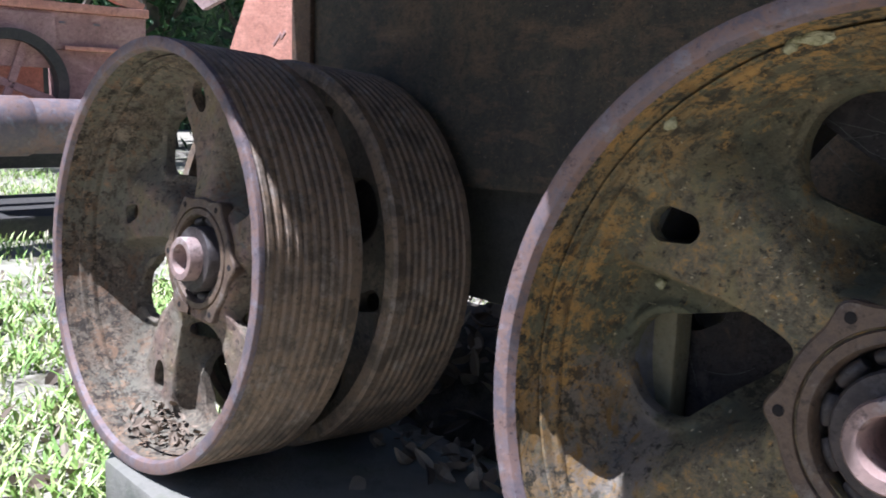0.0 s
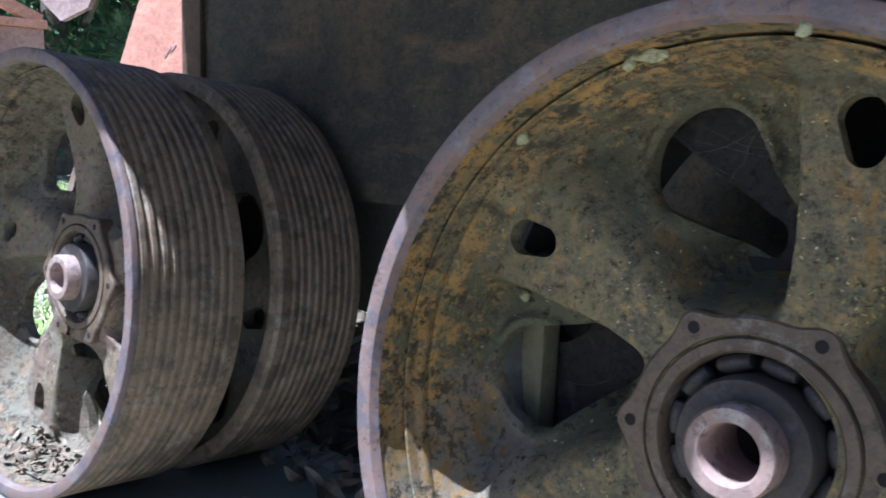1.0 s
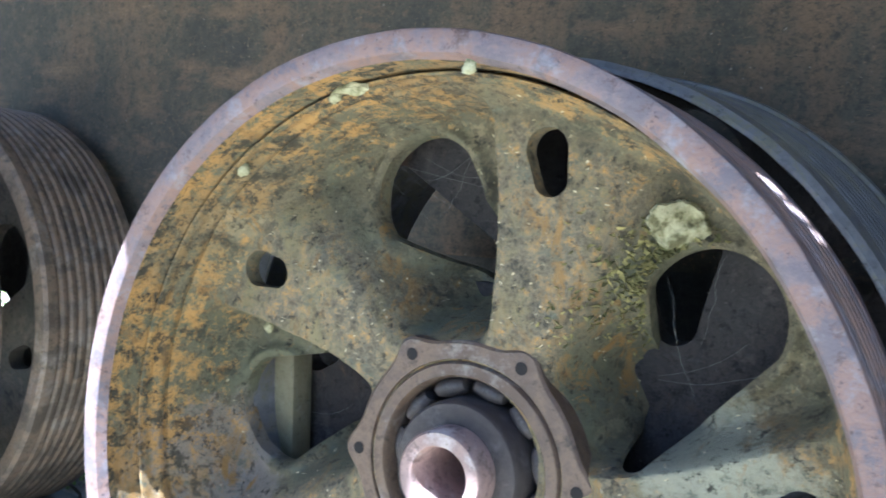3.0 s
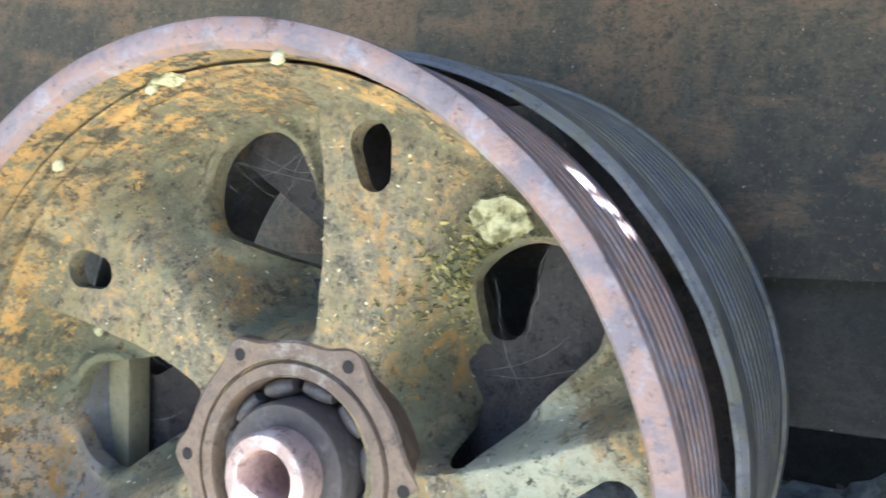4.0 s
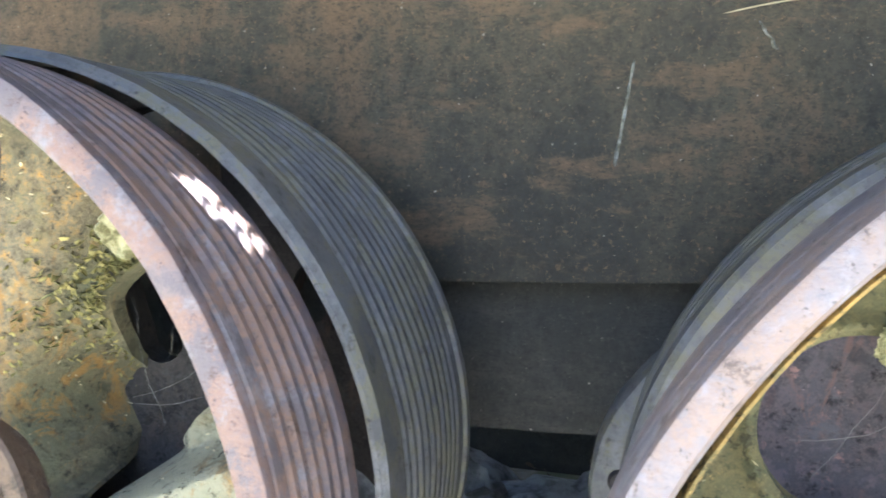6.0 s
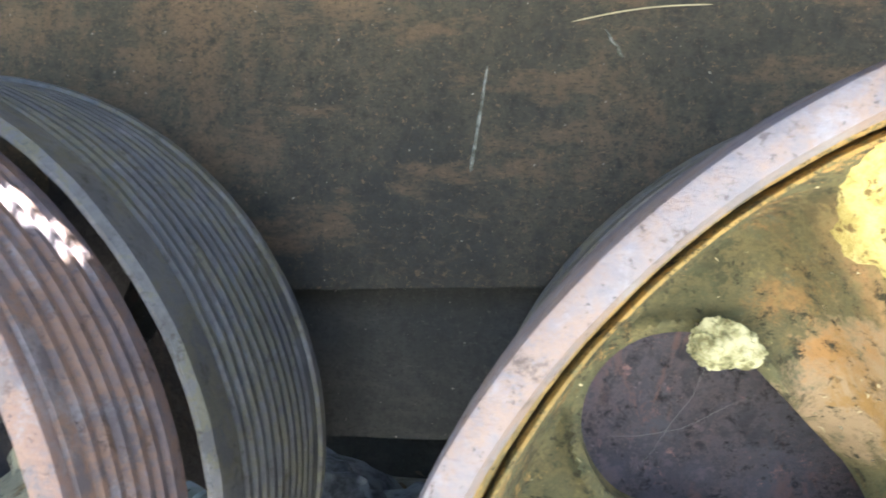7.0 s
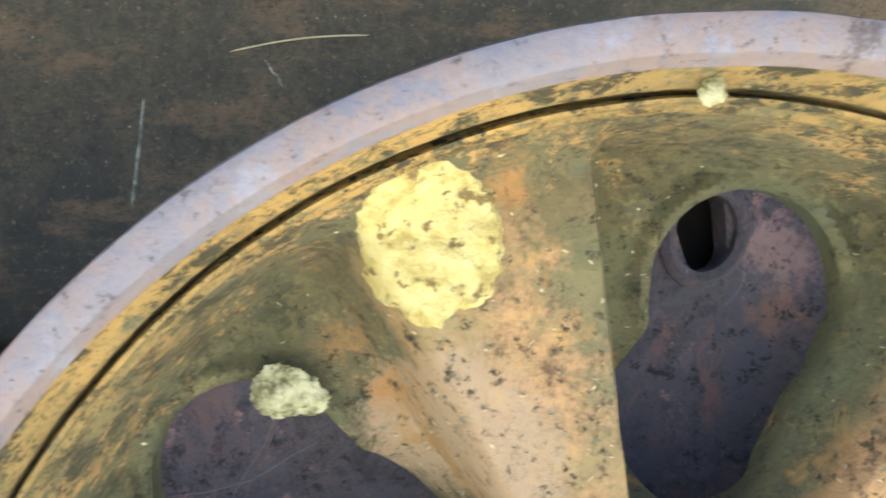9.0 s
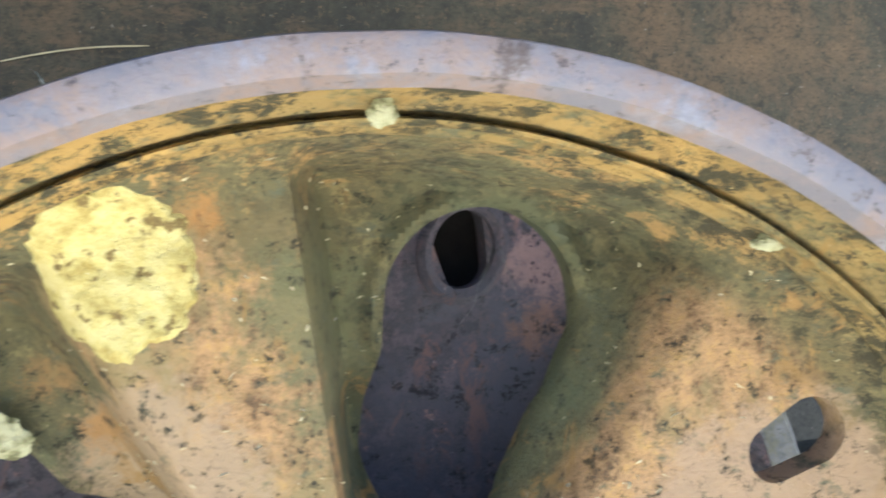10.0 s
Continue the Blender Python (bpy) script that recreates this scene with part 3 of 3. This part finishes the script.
# added dark block; closes the view where the underside is in shade
far_wall = part("dark_far_backing", block(-0.35, 4.0, 2.9, 3.0, 0.10, 2.4), M_BEAM, smooth=False)
tagged(far_wall, "dark backing added on the far side of the machine", "frame", kind="structure")


def deck_mesh():
    """Unseen deck plates; stepped front edge and narrow barred slot shape shade and sun patch."""
    bm = bmesh.new()
    for outline in ([(-1.80, 0.655), (-1.20, 0.672), (-0.46, 0.652), (-0.43, 0.580), (-0.18, 0.574), (-0.15, 0.648), (-0.08, 0.645), (-0.08, 3.0), (-1.80, 3.0)],
                    [(-0.08, 0.645), (0.06, 0.45), (0.172, 0.45), (0.172, 3.0), (-0.08, 3.0)],
                    [(0.172, 0.45), (0.214, 0.45), (0.214, 0.780), (0.204, 0.784), (0.190, 0.772), (0.172, 0.775)],
                    [(0.172, 0.817), (0.190, 0.824), (0.204, 0.830), (0.214, 0.826), (0.214, 3.0), (0.172, 3.0)],
                    [(0.186, 0.70), (0.189, 0.70), (0.194, 0.90), (0.191, 0.90)], [(0.201, 0.70), (0.204, 0.70), (0.207, 0.90), (0.204, 0.90)],
                    [(0.214, 0.45), (4.2, 0.45), (4.2, 3.0), (0.214, 3.0)]):
        a = [bm.verts.new((x, y, 1.70)) for x, y in outline]
        b = [bm.verts.new((x, y, 1.73)) for x, y in outline]
        bm.faces.new(a[::-1])
        bm.faces.new(b)
        for i in range(len(a)):
            j = (i + 1) % len(a)
            bm.faces.new((a[i], a[j], b[j], b[i]))
    return bm


deck = part("deck", deck_mesh(), M_BEAM, smooth=False)
tagged(deck, "unseen steel deck plate over the wheels, shaped to cast their shade", "deck", kind="structure")

# ---- sunlit bracket plate beyond the end of the side plate ----
bracket = thing("bracket_plate", pose(-1.752, 1.512, 1.0), "sunlit red-primed steel bracket plate with a sloping edge", "plate")
part("plate", prism([(0, -0.35), (0, 0.60), (-0.06, 0.60), (-0.40, 0.105), (-0.40, -0.35)], 0.02), M_RED, bracket, smooth=False)
for dx, dz, ln in ((-0.115, 0.155, 0.05), (-0.085, 0.165, 0.03)):
    part("slot", block(-ln / 2, ln / 2, -0.002, 0.004, -0.005, 0.005, 0.002), M_REDBROWN, bracket, place=pose(dx, 0, dz, 0, -38, 0))
part("end_cap", block(-0.03, 0.0, -0.03, 0.02, -0.30, 0.10, 0.004), M_RIM_PALE, bracket, place=pose(-0.395, 0, 0.005, 0, 38, 0))


flap = part("hanging_strap", prism([(-0.055, 0.60), (-0.055, 0.075), (-0.040, 0.03), (-0.008, 0.0), (0.030, 0.018), (0.058, 0.07), (0.058, 0.60)], 0.012), M_RED_PALE, smooth=False, place=pose(-0.86, 0.78, 1.112, 0, 0, 35))
tagged(flap, "pale pink steel strap hanging from the deck edge", "strap")

# ---- small things on the plates ----
def strand(name, points, radius, material, label="", category="", parent=None):
    """A thin thread through the given places."""
    bm = bmesh.new()
    rings = []
    for i, p in enumerate(points):
        p = Vector(p)
        d = (Vector(points[min(i + 1, len(points) - 1)]) - Vector(points[max(i - 1, 0)])).normalized()
        u = d.orthogonal().normalized()
        v = d.cross(u)
        rr = radius * (0.35 if i in (0, len(points) - 1) else 1.0)
        rings.append([bm.verts.new(p + rr * (u * math.cos(a) + v * math.sin(a))) for a in (0, 1.57, 3.14, 4.71)])
    for a, b in zip(rings, rings[1:]):
        for j in range(4):
            bm.faces.new((a[j], a[(j + 1) % 4], b[(j + 1) % 4], b[j]))
    ob = part(name, bm, material, parent)
    if label:
        tagged(ob, label, category)
    return ob


strand("straw", [(0.662 + 0.152 * t, 1.4965, 1.184 + 0.019 * t + 0.005 * math.sin(3.14 * t)) for t in [i / 12 for i in range(13)]], 0.0011, M_STRAW, "dry straw stuck to the rusty side plate", "straw")


def drip(x0, z0, x1, z1, w, seed, label):
    bm = bmesh.new()
    n = 26
    rows = []
    for i in range(n + 1):
        t = i / n
        ww = w * (0.45 + 0.55 * t) * (0.7 + 0.9 * abs(noise.noise((t * 5, seed, 0)))) * (0.3 if i in (0, n) else 1)
        x, z = x0 + (x1 - x0) * t + 0.002 * noise.noise((t * 4, seed, 5)), z0 + (z1 - z0) * t
        rows.append([bm.verts.new((x - ww, 1.4995, z)), bm.verts.new((x, 1.4970, z)), bm.verts.new((x + ww, 1.4995, z))])
    for a, b in zip(rows, rows[1:]):
        for j in range(2):
            bm.faces.new((a[j], a[j + 1], b[j + 1], b[j]))
    tagged(part("dropping_streak", bm, M_DRIP), label, "stain")


M_DRIP = simple("pale streak", [(0.40, (0.09, 0.085, 0.06)), (0.5, (0.18, 0.18, 0.15)), (0.6, (0.34, 0.34, 0.30))], 70, 0.9)
drip(0.567, 1.135, 0.551, 1.012, 0.0028, 1, "thin pale dropping streak down the rusty plate")
drip(0.699, 1.176, 0.720, 1.145, 0.0030, 2, "short pale dropping streak on the rusty plate")

M_WEB_SILK = simple("spider silk", [(0.3, (0.16, 0.16, 0.14)), (0.7, (0.24, 0.24, 0.22))], 50)


def cobweb(w, x, z, size, depth, n, seed):
    """Loose sagging threads across an opening."""
    rnd = random.Random(seed)
    for _ in range(n):
        a = rnd.uniform(0, 6.28)
        b = a + rnd.uniform(1.2, 4.5)
        p = Vector((x + size * math.cos(a), depth + rnd.uniform(-0.01, 0.01), z + size * math.sin(a)))
        q = Vector((x + size * rnd.uniform(0.2, 1.0) * math.cos(b), depth + rnd.uniform(-0.01, 0.01), z + size * rnd.uniform(0.2, 1.0) * math.sin(b)))
        sag = rnd.uniform(0.0, 0.012)
        strand("cobweb_thread", [p.lerp(q, t / 6) + Vector((rnd.uniform(-1, 1) * 0.0030, 0, -sag * math.sin(3.14 * t / 6))) for t in range(7)], 0.00012, M_WEB_SILK, parent=w)


cobweb(w2, -0.075, 0.275, 0.060, 0.185, 6, 1)
cobweb(w2, -0.235, 0.040, 0.070, 0.19, 4, 2)
cobweb(w2, 0.225, 0.160, 0.070, 0.185, 4, 3)
cobweb(w3, 0.080, 0.275, 0.055, 0.185, 2, 4)
cobweb(w3, -0.230, 0.180, 0.070, 0.185, 2, 5)
cobweb(w1, -0.20, 0.20, 0.06, 0.18, 4, 6)


# ---- leaf litter and rubble ----
def leaf_stuff(name, places, material, label, seed, size=0.05):
    """Curled dry leaves, one object."""
    rnd = random.Random(seed)
    verts, faces = [], []
    for x, y, z in places:
        m = pose(x, y, z, rnd.uniform(-50, 50), rnd.uniform(-50, 50), rnd.uniform(0, 360))
        ln, wd, curl = size * rnd.uniform(0.6, 1.5), size * rnd.uniform(0.14, 0.34), rnd.uniform(-0.5, 0.9)
        base = len(verts)
        for i in range(6):
            t = i / 5
            w = wd * math.sin(3.14 * min(0.97, t * 0.94 + 0.04)) ** 0.8
            up = curl * ln * (t - 0.5) ** 2 * 1.6
            for k in (-1, 0, 1):
                verts.append(tuple(m @ Vector(((t - 0.5) * ln, k * w, up + abs(k) * w * 0.5))))
        for i in range(5):
            for k in range(2):
                a = base + 3 * i + k
                faces.append((a, a + 1, a + 4, a + 3))
    me = bpy.data.meshes.new(name)
    me.from_pydata(verts, [], faces)
    me.materials.append(material)
    return tagged(new(name, me), label, "leaves", kind="stuff")


k = Mat("leaf litter", 0.85)
M_LITTER = k.done(k.ramp(k.t.nodes.new("ShaderNodeNewGeometry").outputs["Random Per Island"], [(0.0, (0.06, 0.045, 0.03)), (0.5, (0.17, 0.13, 0.09)), (0.85, (0.22, 0.18, 0.13)), (1.0, (0.34, 0.29, 0.22))]))
rnd = random.Random(5)
spots = []
for _ in range(80):
    a, d = radians(rnd.gauss(-97, 9)), rnd.uniform(0.035, 0.15)
    spots.append(tuple(W1 @ Vector(((0.392 - abs(rnd.gauss(0, 0.012))) * math.cos(a), d, (0.392 - abs(rnd.gauss(0, 0.014))) * math.sin(a)))))
leaf_stuff("leaf_pile", spots, M_LEAF_DRY, "dry broken leaves lying in the wheel's rim", 3, 0.024)
spots = [(rnd.uniform(-1.6, 0.6), rnd.uniform(1.45, 2.9), 0.125 + rnd.uniform(0, 0.05)) for _ in range(520)]
spots += [(rnd.gauss(-1.0, 0.16), rnd.gauss(1.38, 0.06), 0.250 + abs(rnd.gauss(0, 0.012))) for _ in range(34)]
spots += [(rnd.uniform(-1.3, 2.5), rnd.uniform(0.88, 1.40), 0.248) for _ in range(22)]
leaf_stuff("leaf_litter", spots, M_LITTER, "dry fallen leaves on shaded ground", 4, 0.055)
leaf = leaf_stuff("curled_leaf", [(-1.30, 1.06, 0.256)], M_LEAF_DRY, "pale curled dry leaf beside the wheel", 9, 0.11)


# added mound hides sunlit grass where the ground should lie in shade
bm = bmesh.new()
bmesh.ops.create_grid(bm, x_segments=50, y_segments=24, size=1)
for v in bm.verts:
    f = max(0.0, 1 - abs(v.co.x) ** 4) * max(0.0, 1 - v.co.y ** 2)
    v.co = Vector((-1.45 + 1.1 * v.co.x, 2.10 + 0.42 * v.co.y, 0.115 + f * (0.24 + 0.05 * noise.noise((v.co.x * 5, v.co.y * 3, 1)))))
mound = part("shade_mound", bm, M_MOUND)
tagged(mound, "low dark mound added in place of shaded ground", "mound", kind="structure")
spots = []
for _ in range(260):
    u, v = rnd.uniform(-0.95, 0.95), rnd.uniform(-0.95, 0.3)
    spots.append((-1.45 + 1.1 * u, 2.10 + 0.42 * v, 0.13 + (1 - abs(u) ** 4) * (1 - v * v) * 0.25))
leaf_stuff("mound_leaves", spots, M_LITTER, "dark dry leaves on the added mound", 14, 0.08)


def flecks(w, m, web, n, seed, scale, name, label, where=None, size=0.0042, material=None):
    """Tiny dry bits lying on a web."""
    rnd = random.Random(seed)
    out = []
    while len(out) < n:
        if where:
            x, z = rnd.gauss(where[0], where[2]), rnd.gauss(where[1], where[2])
        else:
            a, r = rnd.uniform(0, 6.28), rnd.uniform(0.16, 0.39)
            x, z = r * math.cos(a), r * math.sin(a)
        if web.gap(x, z) > 0.004:
            out.append(tuple(m @ Vector((x * scale, web.depth(x, z) - 0.0015, z * scale))))
    leaf_stuff(name, out, material or M_STRAW, label, seed + 1, size)


flecks(w1, W1, web1, 160, 31, 1.0, "flecks", "tiny pale dry bits clinging to the rusty wheel")
flecks(w2, W2, web2, 420, 32, 0.932, "flecks", "tiny pale dry bits clinging to the rusty wheel")
flecks(w3, W3, web3, 460, 33, 1.0, "flecks", "tiny pale dry bits clinging to the orange wheel")
flecks(w2, W2, web2, 260, 34, 0.932, "dry_moss", "dry yellowish moss fibres on the wheel's spoke", (0.20, 0.215, 0.022), 0.010, M_MOSS)
flecks(w2, W2, web2, 150, 35, 0.932, "dry_moss", "dry yellowish moss fibres on the wheel's spoke", (0.15, 0.18, 0.03), 0.008, M_MOSS)


def rock(x, y, z, size, seed):
    bm = bmesh.new()
    bmesh.ops.create_icosphere(bm, subdivisions=4, radius=size)
    for v in bm.verts:
        n = noise.noise(v.co / size * 1.1 + Vector((seed, 0, 0))) * 0.45 + noise.noise(v.co / size * 3.4 + Vector((seed, 3, 0))) * 0.22 + noise.noise(v.co / size * 9 + Vector((seed, 5, 0))) * 0.08
        v.co *= 1 + n
        v.co.z *= 0.8
    ob = part("rubble_rock", bm, M_STONE)
    ob.matrix_world = pose(x, y, z)
    return tagged(ob, "rough grey rubble rock under the machine", "rock", "rubble under the machine")


for n, (x, y, z, size) in enumerate([(0.20, 2.05, 0.28, 0.22), (0.55, 2.05, 0.27, 0.21), (0.36, 1.52, 0.28, 0.17), (0.395, 1.50, 0.50, 0.090), (0.52, 1.53, 0.46, 0.10), (0.62, 1.50, 0.30, 0.17), (0.85, 2.1, 0.27, 0.20)]):
    rock(x, y, z, size, n * 3.1)
stone = rock(-1.62, 1.02, 0.16, 0.085, 40)
tagged(stone, "pale sunlit stone beside the plinth", "stone")


# ---- grass ----
def grass(name, n, x0, x1, y0, y1, seed, high):
    rnd = random.Random(seed)
    verts, faces = [], []
    while n:
        x, y = rnd.uniform(x0, x1), rnd.uniform(y0, y1)
        if noise.noise((x * 1.3, y * 1.3, 0)) + 0.6 * noise.noise((x * 4, y * 4, 2)) < rnd.uniform(-0.5, 0.25):
            n -= 1 if rnd.random() < 0.3 else 0
            continue
        n -= 1
        a, h, w = rnd.uniform(0, 6.28), high * rnd.uniform(0.4, 1.3), rnd.uniform(0.0025, 0.006)
        lean = h * rnd.uniform(0.2, 1.1)
        dx, dy = math.cos(a), math.sin(a)
        b = len(verts)
        for t, ww in ((0, 0.8), (0.45, 1.0), (0.8, 0.7)):
            px, py, pz = x + dx * lean * t * t, y + dy * lean * t * t, 0.118 + h * t * (1 - 0.25 * t)
            verts += [(px - dy * w * ww, py + dx * w * ww, pz), (px + dy * w * ww, py - dx * w * ww, pz)]
        verts.append((x + dx * lean, y + dy * lean, 0.118 + h * 0.8))
        faces += [(b, b + 1, b + 3, b + 2), (b + 2, b + 3, b + 5, b + 4), (b + 4, b + 5, b + 6)]
    me = bpy.data.meshes.new(name)
    me.from_pydata(verts, [], faces)
    me.materials.append(M_GRASS)
    return tagged(new(name, me), "sunlit short green grass with dry patches", "grass", kind="stuff")


grass("grass", 16000, -3.4, -1.48, 0.2, 2.4, 1, 0.065)
grass("grass", 16000, -9.5, -3.4, 0.3, 4.5, 2, 0.075)
grass("grass", 9000, -6.0, -1.5, 2.4, 6.5, 3, 0.08)
spots = [(rnd.uniform(-4.5, -1.6), rnd.uniform(0.4, 2.6), 0.13 + rnd.uniform(0, 0.02)) for _ in range(260)]
leaf_stuff("dry_leaves", spots, M_LITTER, "pale dry leaves scattered in the grass", 8, 0.07)

# ---- the rust-red machine across the grass ----
X = -5.0
mach = thing("old_machine", pose(X, 0, 0.1), "faded red-brown old machine with open frame and pulley", "machine")
part("side_panel", block(-0.04, 0.0, 0.2, 2.52, 1.13, 1.34, 0.006), M_REDBROWN, mach)
part("top_rail", block(-0.06, 0.03, 0.2, 2.53, 1.342, 1.392, 0.008), M_RED, mach, "sunlit pink top rail")
part("lower_panel", block(-0.05, -0.01, 1.95, 2.50, 0.70, 1.126, 0.006), M_REDBROWN, mach)
part("ledge", block(-0.03, 0.04, 2.02, 2.36, 1.126, 1.150, 0.004), M_RED, mach)
part("cover_plate", block(0.002, 0.022, 0.6, 1.98, 1.02, 1.325, 0.008), M_REDBROWN, mach)
part("front_frame", block(-1.3, -1.2, 0.2, 2.50, 0.35, 1.40, 0.01), M_BEAM, mach)
part("brace", block(-0.03, 0.02, -0.035, 0.035, 0, 0.75, 0.005), M_RED, mach, place=pose(0, 2.50, 1.39, 68, 0, 0))
# dark sheet stands in for the shade in the open frame
part("opening_shade", block(-0.9, -0.86, 0.2, 2.1, 1.40, 2.2), M_BEAM, mach)
part("post", block(-0.04, 0.02, 1.82, 1.88, 1.39, 2.2, 0.005), M_REDBROWN, mach, place=pose(0, 0, 0, 0, 0, 0))
for y, z, ln in ((2.02, 1.28, 0.035), (2.22, 1.28, 0.035)):
    part("rivet", block(0.0, 0.008, y - ln / 2, y + ln / 2, z - 0.006, z + 0.006, 0.002), M_RIM_PALE, mach)
pulley = part("pulley", lathe([(0.245, -0.03), (0.245, 0.06), (0.30, 0.06), (0.305, 0.05), (0.305, -0.03), (0.245, -0.03)], 72), M_BEAM, mach, place=pose(0.05, 1.72, 0.92, 0, 0, 90))
for k in range(4):
    part("pulley_spoke", block(0, 0.25, -0.01, 0.01, -0.022, 0.022, 0.004), M_REDBROWN, pulley, place=pose(0, 0.02, 0, 0, 20 + 90 * k, 0))
part("gear_housing", block(-0.5, -0.2, 1.55, 1.98, 0.65, 1.1, 0.03), M_RED, mach)
part("skid", block(-1.3, -0.1, 0.2, 2.5, 0.02, 0.16, 0.02), M_BEAM, mach)
for y in (0.5, 2.3):
    part("leg", block(-0.25, -0.13, y, y + 0.12, 0.14, 0.75, 0.01), M_BEAM, mach)
pipe = thing("pipe", pose(-4.75, 0, 0.80), "thick rusty grey pipe with a collar beside the machine", "pipe")
part("tube", lathe([(0.148, 0.4), (0.15, 0.4), (0.15, 2.35), (0.125, 2.35), (0.125, 0.4)], 48), M_RIM, pipe)
part("collar", lathe([(0.150, 1.55), (0.162, 1.55), (0.162, 1.72), (0.150, 1.74)], 48), M_RIM, pipe)
for y in (0.7, 2.2):
    part("pipe_support", block(-0.06, 0.06, y, y + 0.06, -0.70, -0.14, 0.006), M_BEAM, pipe)


# ---- trees beyond ----
def tree(x, y, high, seed, leaves, spread):
    rnd = random.Random(seed)
    t = thing("tree", pose(x, y, 0.1), "tall leafy tree with a pale bark trunk", "tree", "trees beyond the machine")
    bm = bmesh.new()
    rings = []
    for i in range(9):
        f = i / 8
        cx, cy = 0.15 * noise.noise((f * 2, seed, 0)), 0.15 * noise.noise((f * 2, seed, 9))
        r = (0.20 - 0.13 * f) * (1.35 if i == 0 else 1)
        rings.append([bm.verts.new((cx + r * math.cos(a * 0.628), cy + r * math.sin(a * 0.628), high * f)) for a in range(10)])
    for p, q in zip(rings, rings[1:]):
        for j in range(10):
            bm.faces.new((p[j], p[(j + 1) % 10], q[(j + 1) % 10], q[j]))
    trunk = part("trunk", bm, M_BARK, t)
    for i in range(6):
        a, z0 = rnd.uniform(0, 6.28), high * rnd.uniform(0.25, 0.85)
        pts = [Vector((math.cos(a) * spread * 0.7 * f, math.sin(a) * spread * 0.7 * f, z0 + f * f * 0.8)) for f in (0, 0.3, 0.6, 1)]
        strand("limb", pts, 0.05, M_BARK, parent=t)
    verts, faces = [], []
    clumps = [(rnd.gauss(0, spread * 0.55), rnd.gauss(0, spread * 0.55), rnd.uniform(0.1, 1.0) * high, rnd.uniform(0.3, 0.7)) for _ in range(26)]
    for _ in range(leaves):
        cx, cy, cz, cr = rnd.choice(clumps)
        m = pose(cx + rnd.gauss(0, cr * 0.5), cy + rnd.gauss(0, cr * 0.5), cz + rnd.gauss(0, cr * 0.45), rnd.uniform(-70, 70), rnd.uniform(-70, 70), rnd.uniform(0, 360))
        s, b = rnd.uniform(0.05, 0.14), len(verts)
        for px, py, pz in ((-1, 0, 0), (-0.2, 0.3, 0.08), (1, 0, -0.1), (-0.2, -0.3, 0.08)):
            verts.append(tuple(m @ Vector((px * s, py * s, pz * s))))
        faces.append((b, b + 1, b + 2, b + 3))
    me = bpy.data.meshes.new("crown")
    me.from_pydata(verts, [], faces)
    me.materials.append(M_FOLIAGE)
    crown = new("crown", me)
    crown.parent = t


for n, (x, y, h) in enumerate([(-10.5, 3.6, 5.0), (-11.0, 5.2, 5.5), (-10.0, 6.6, 5.0), (-13.0, 2.5, 6.0), (-13.5, 6.5, 6.5), (-12.5, 8.5, 6.0), (-9.5, 8.2, 5.0), (-15, 4.5, 7.0)]):
    tree(x, y, h, n + 1, 5200, 1.3)
# plain block; its lit and shaded foliage is only colour
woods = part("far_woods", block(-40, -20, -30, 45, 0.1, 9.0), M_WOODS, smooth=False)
tagged(woods, "dark far woods behind the trees", "woods", kind="structure")
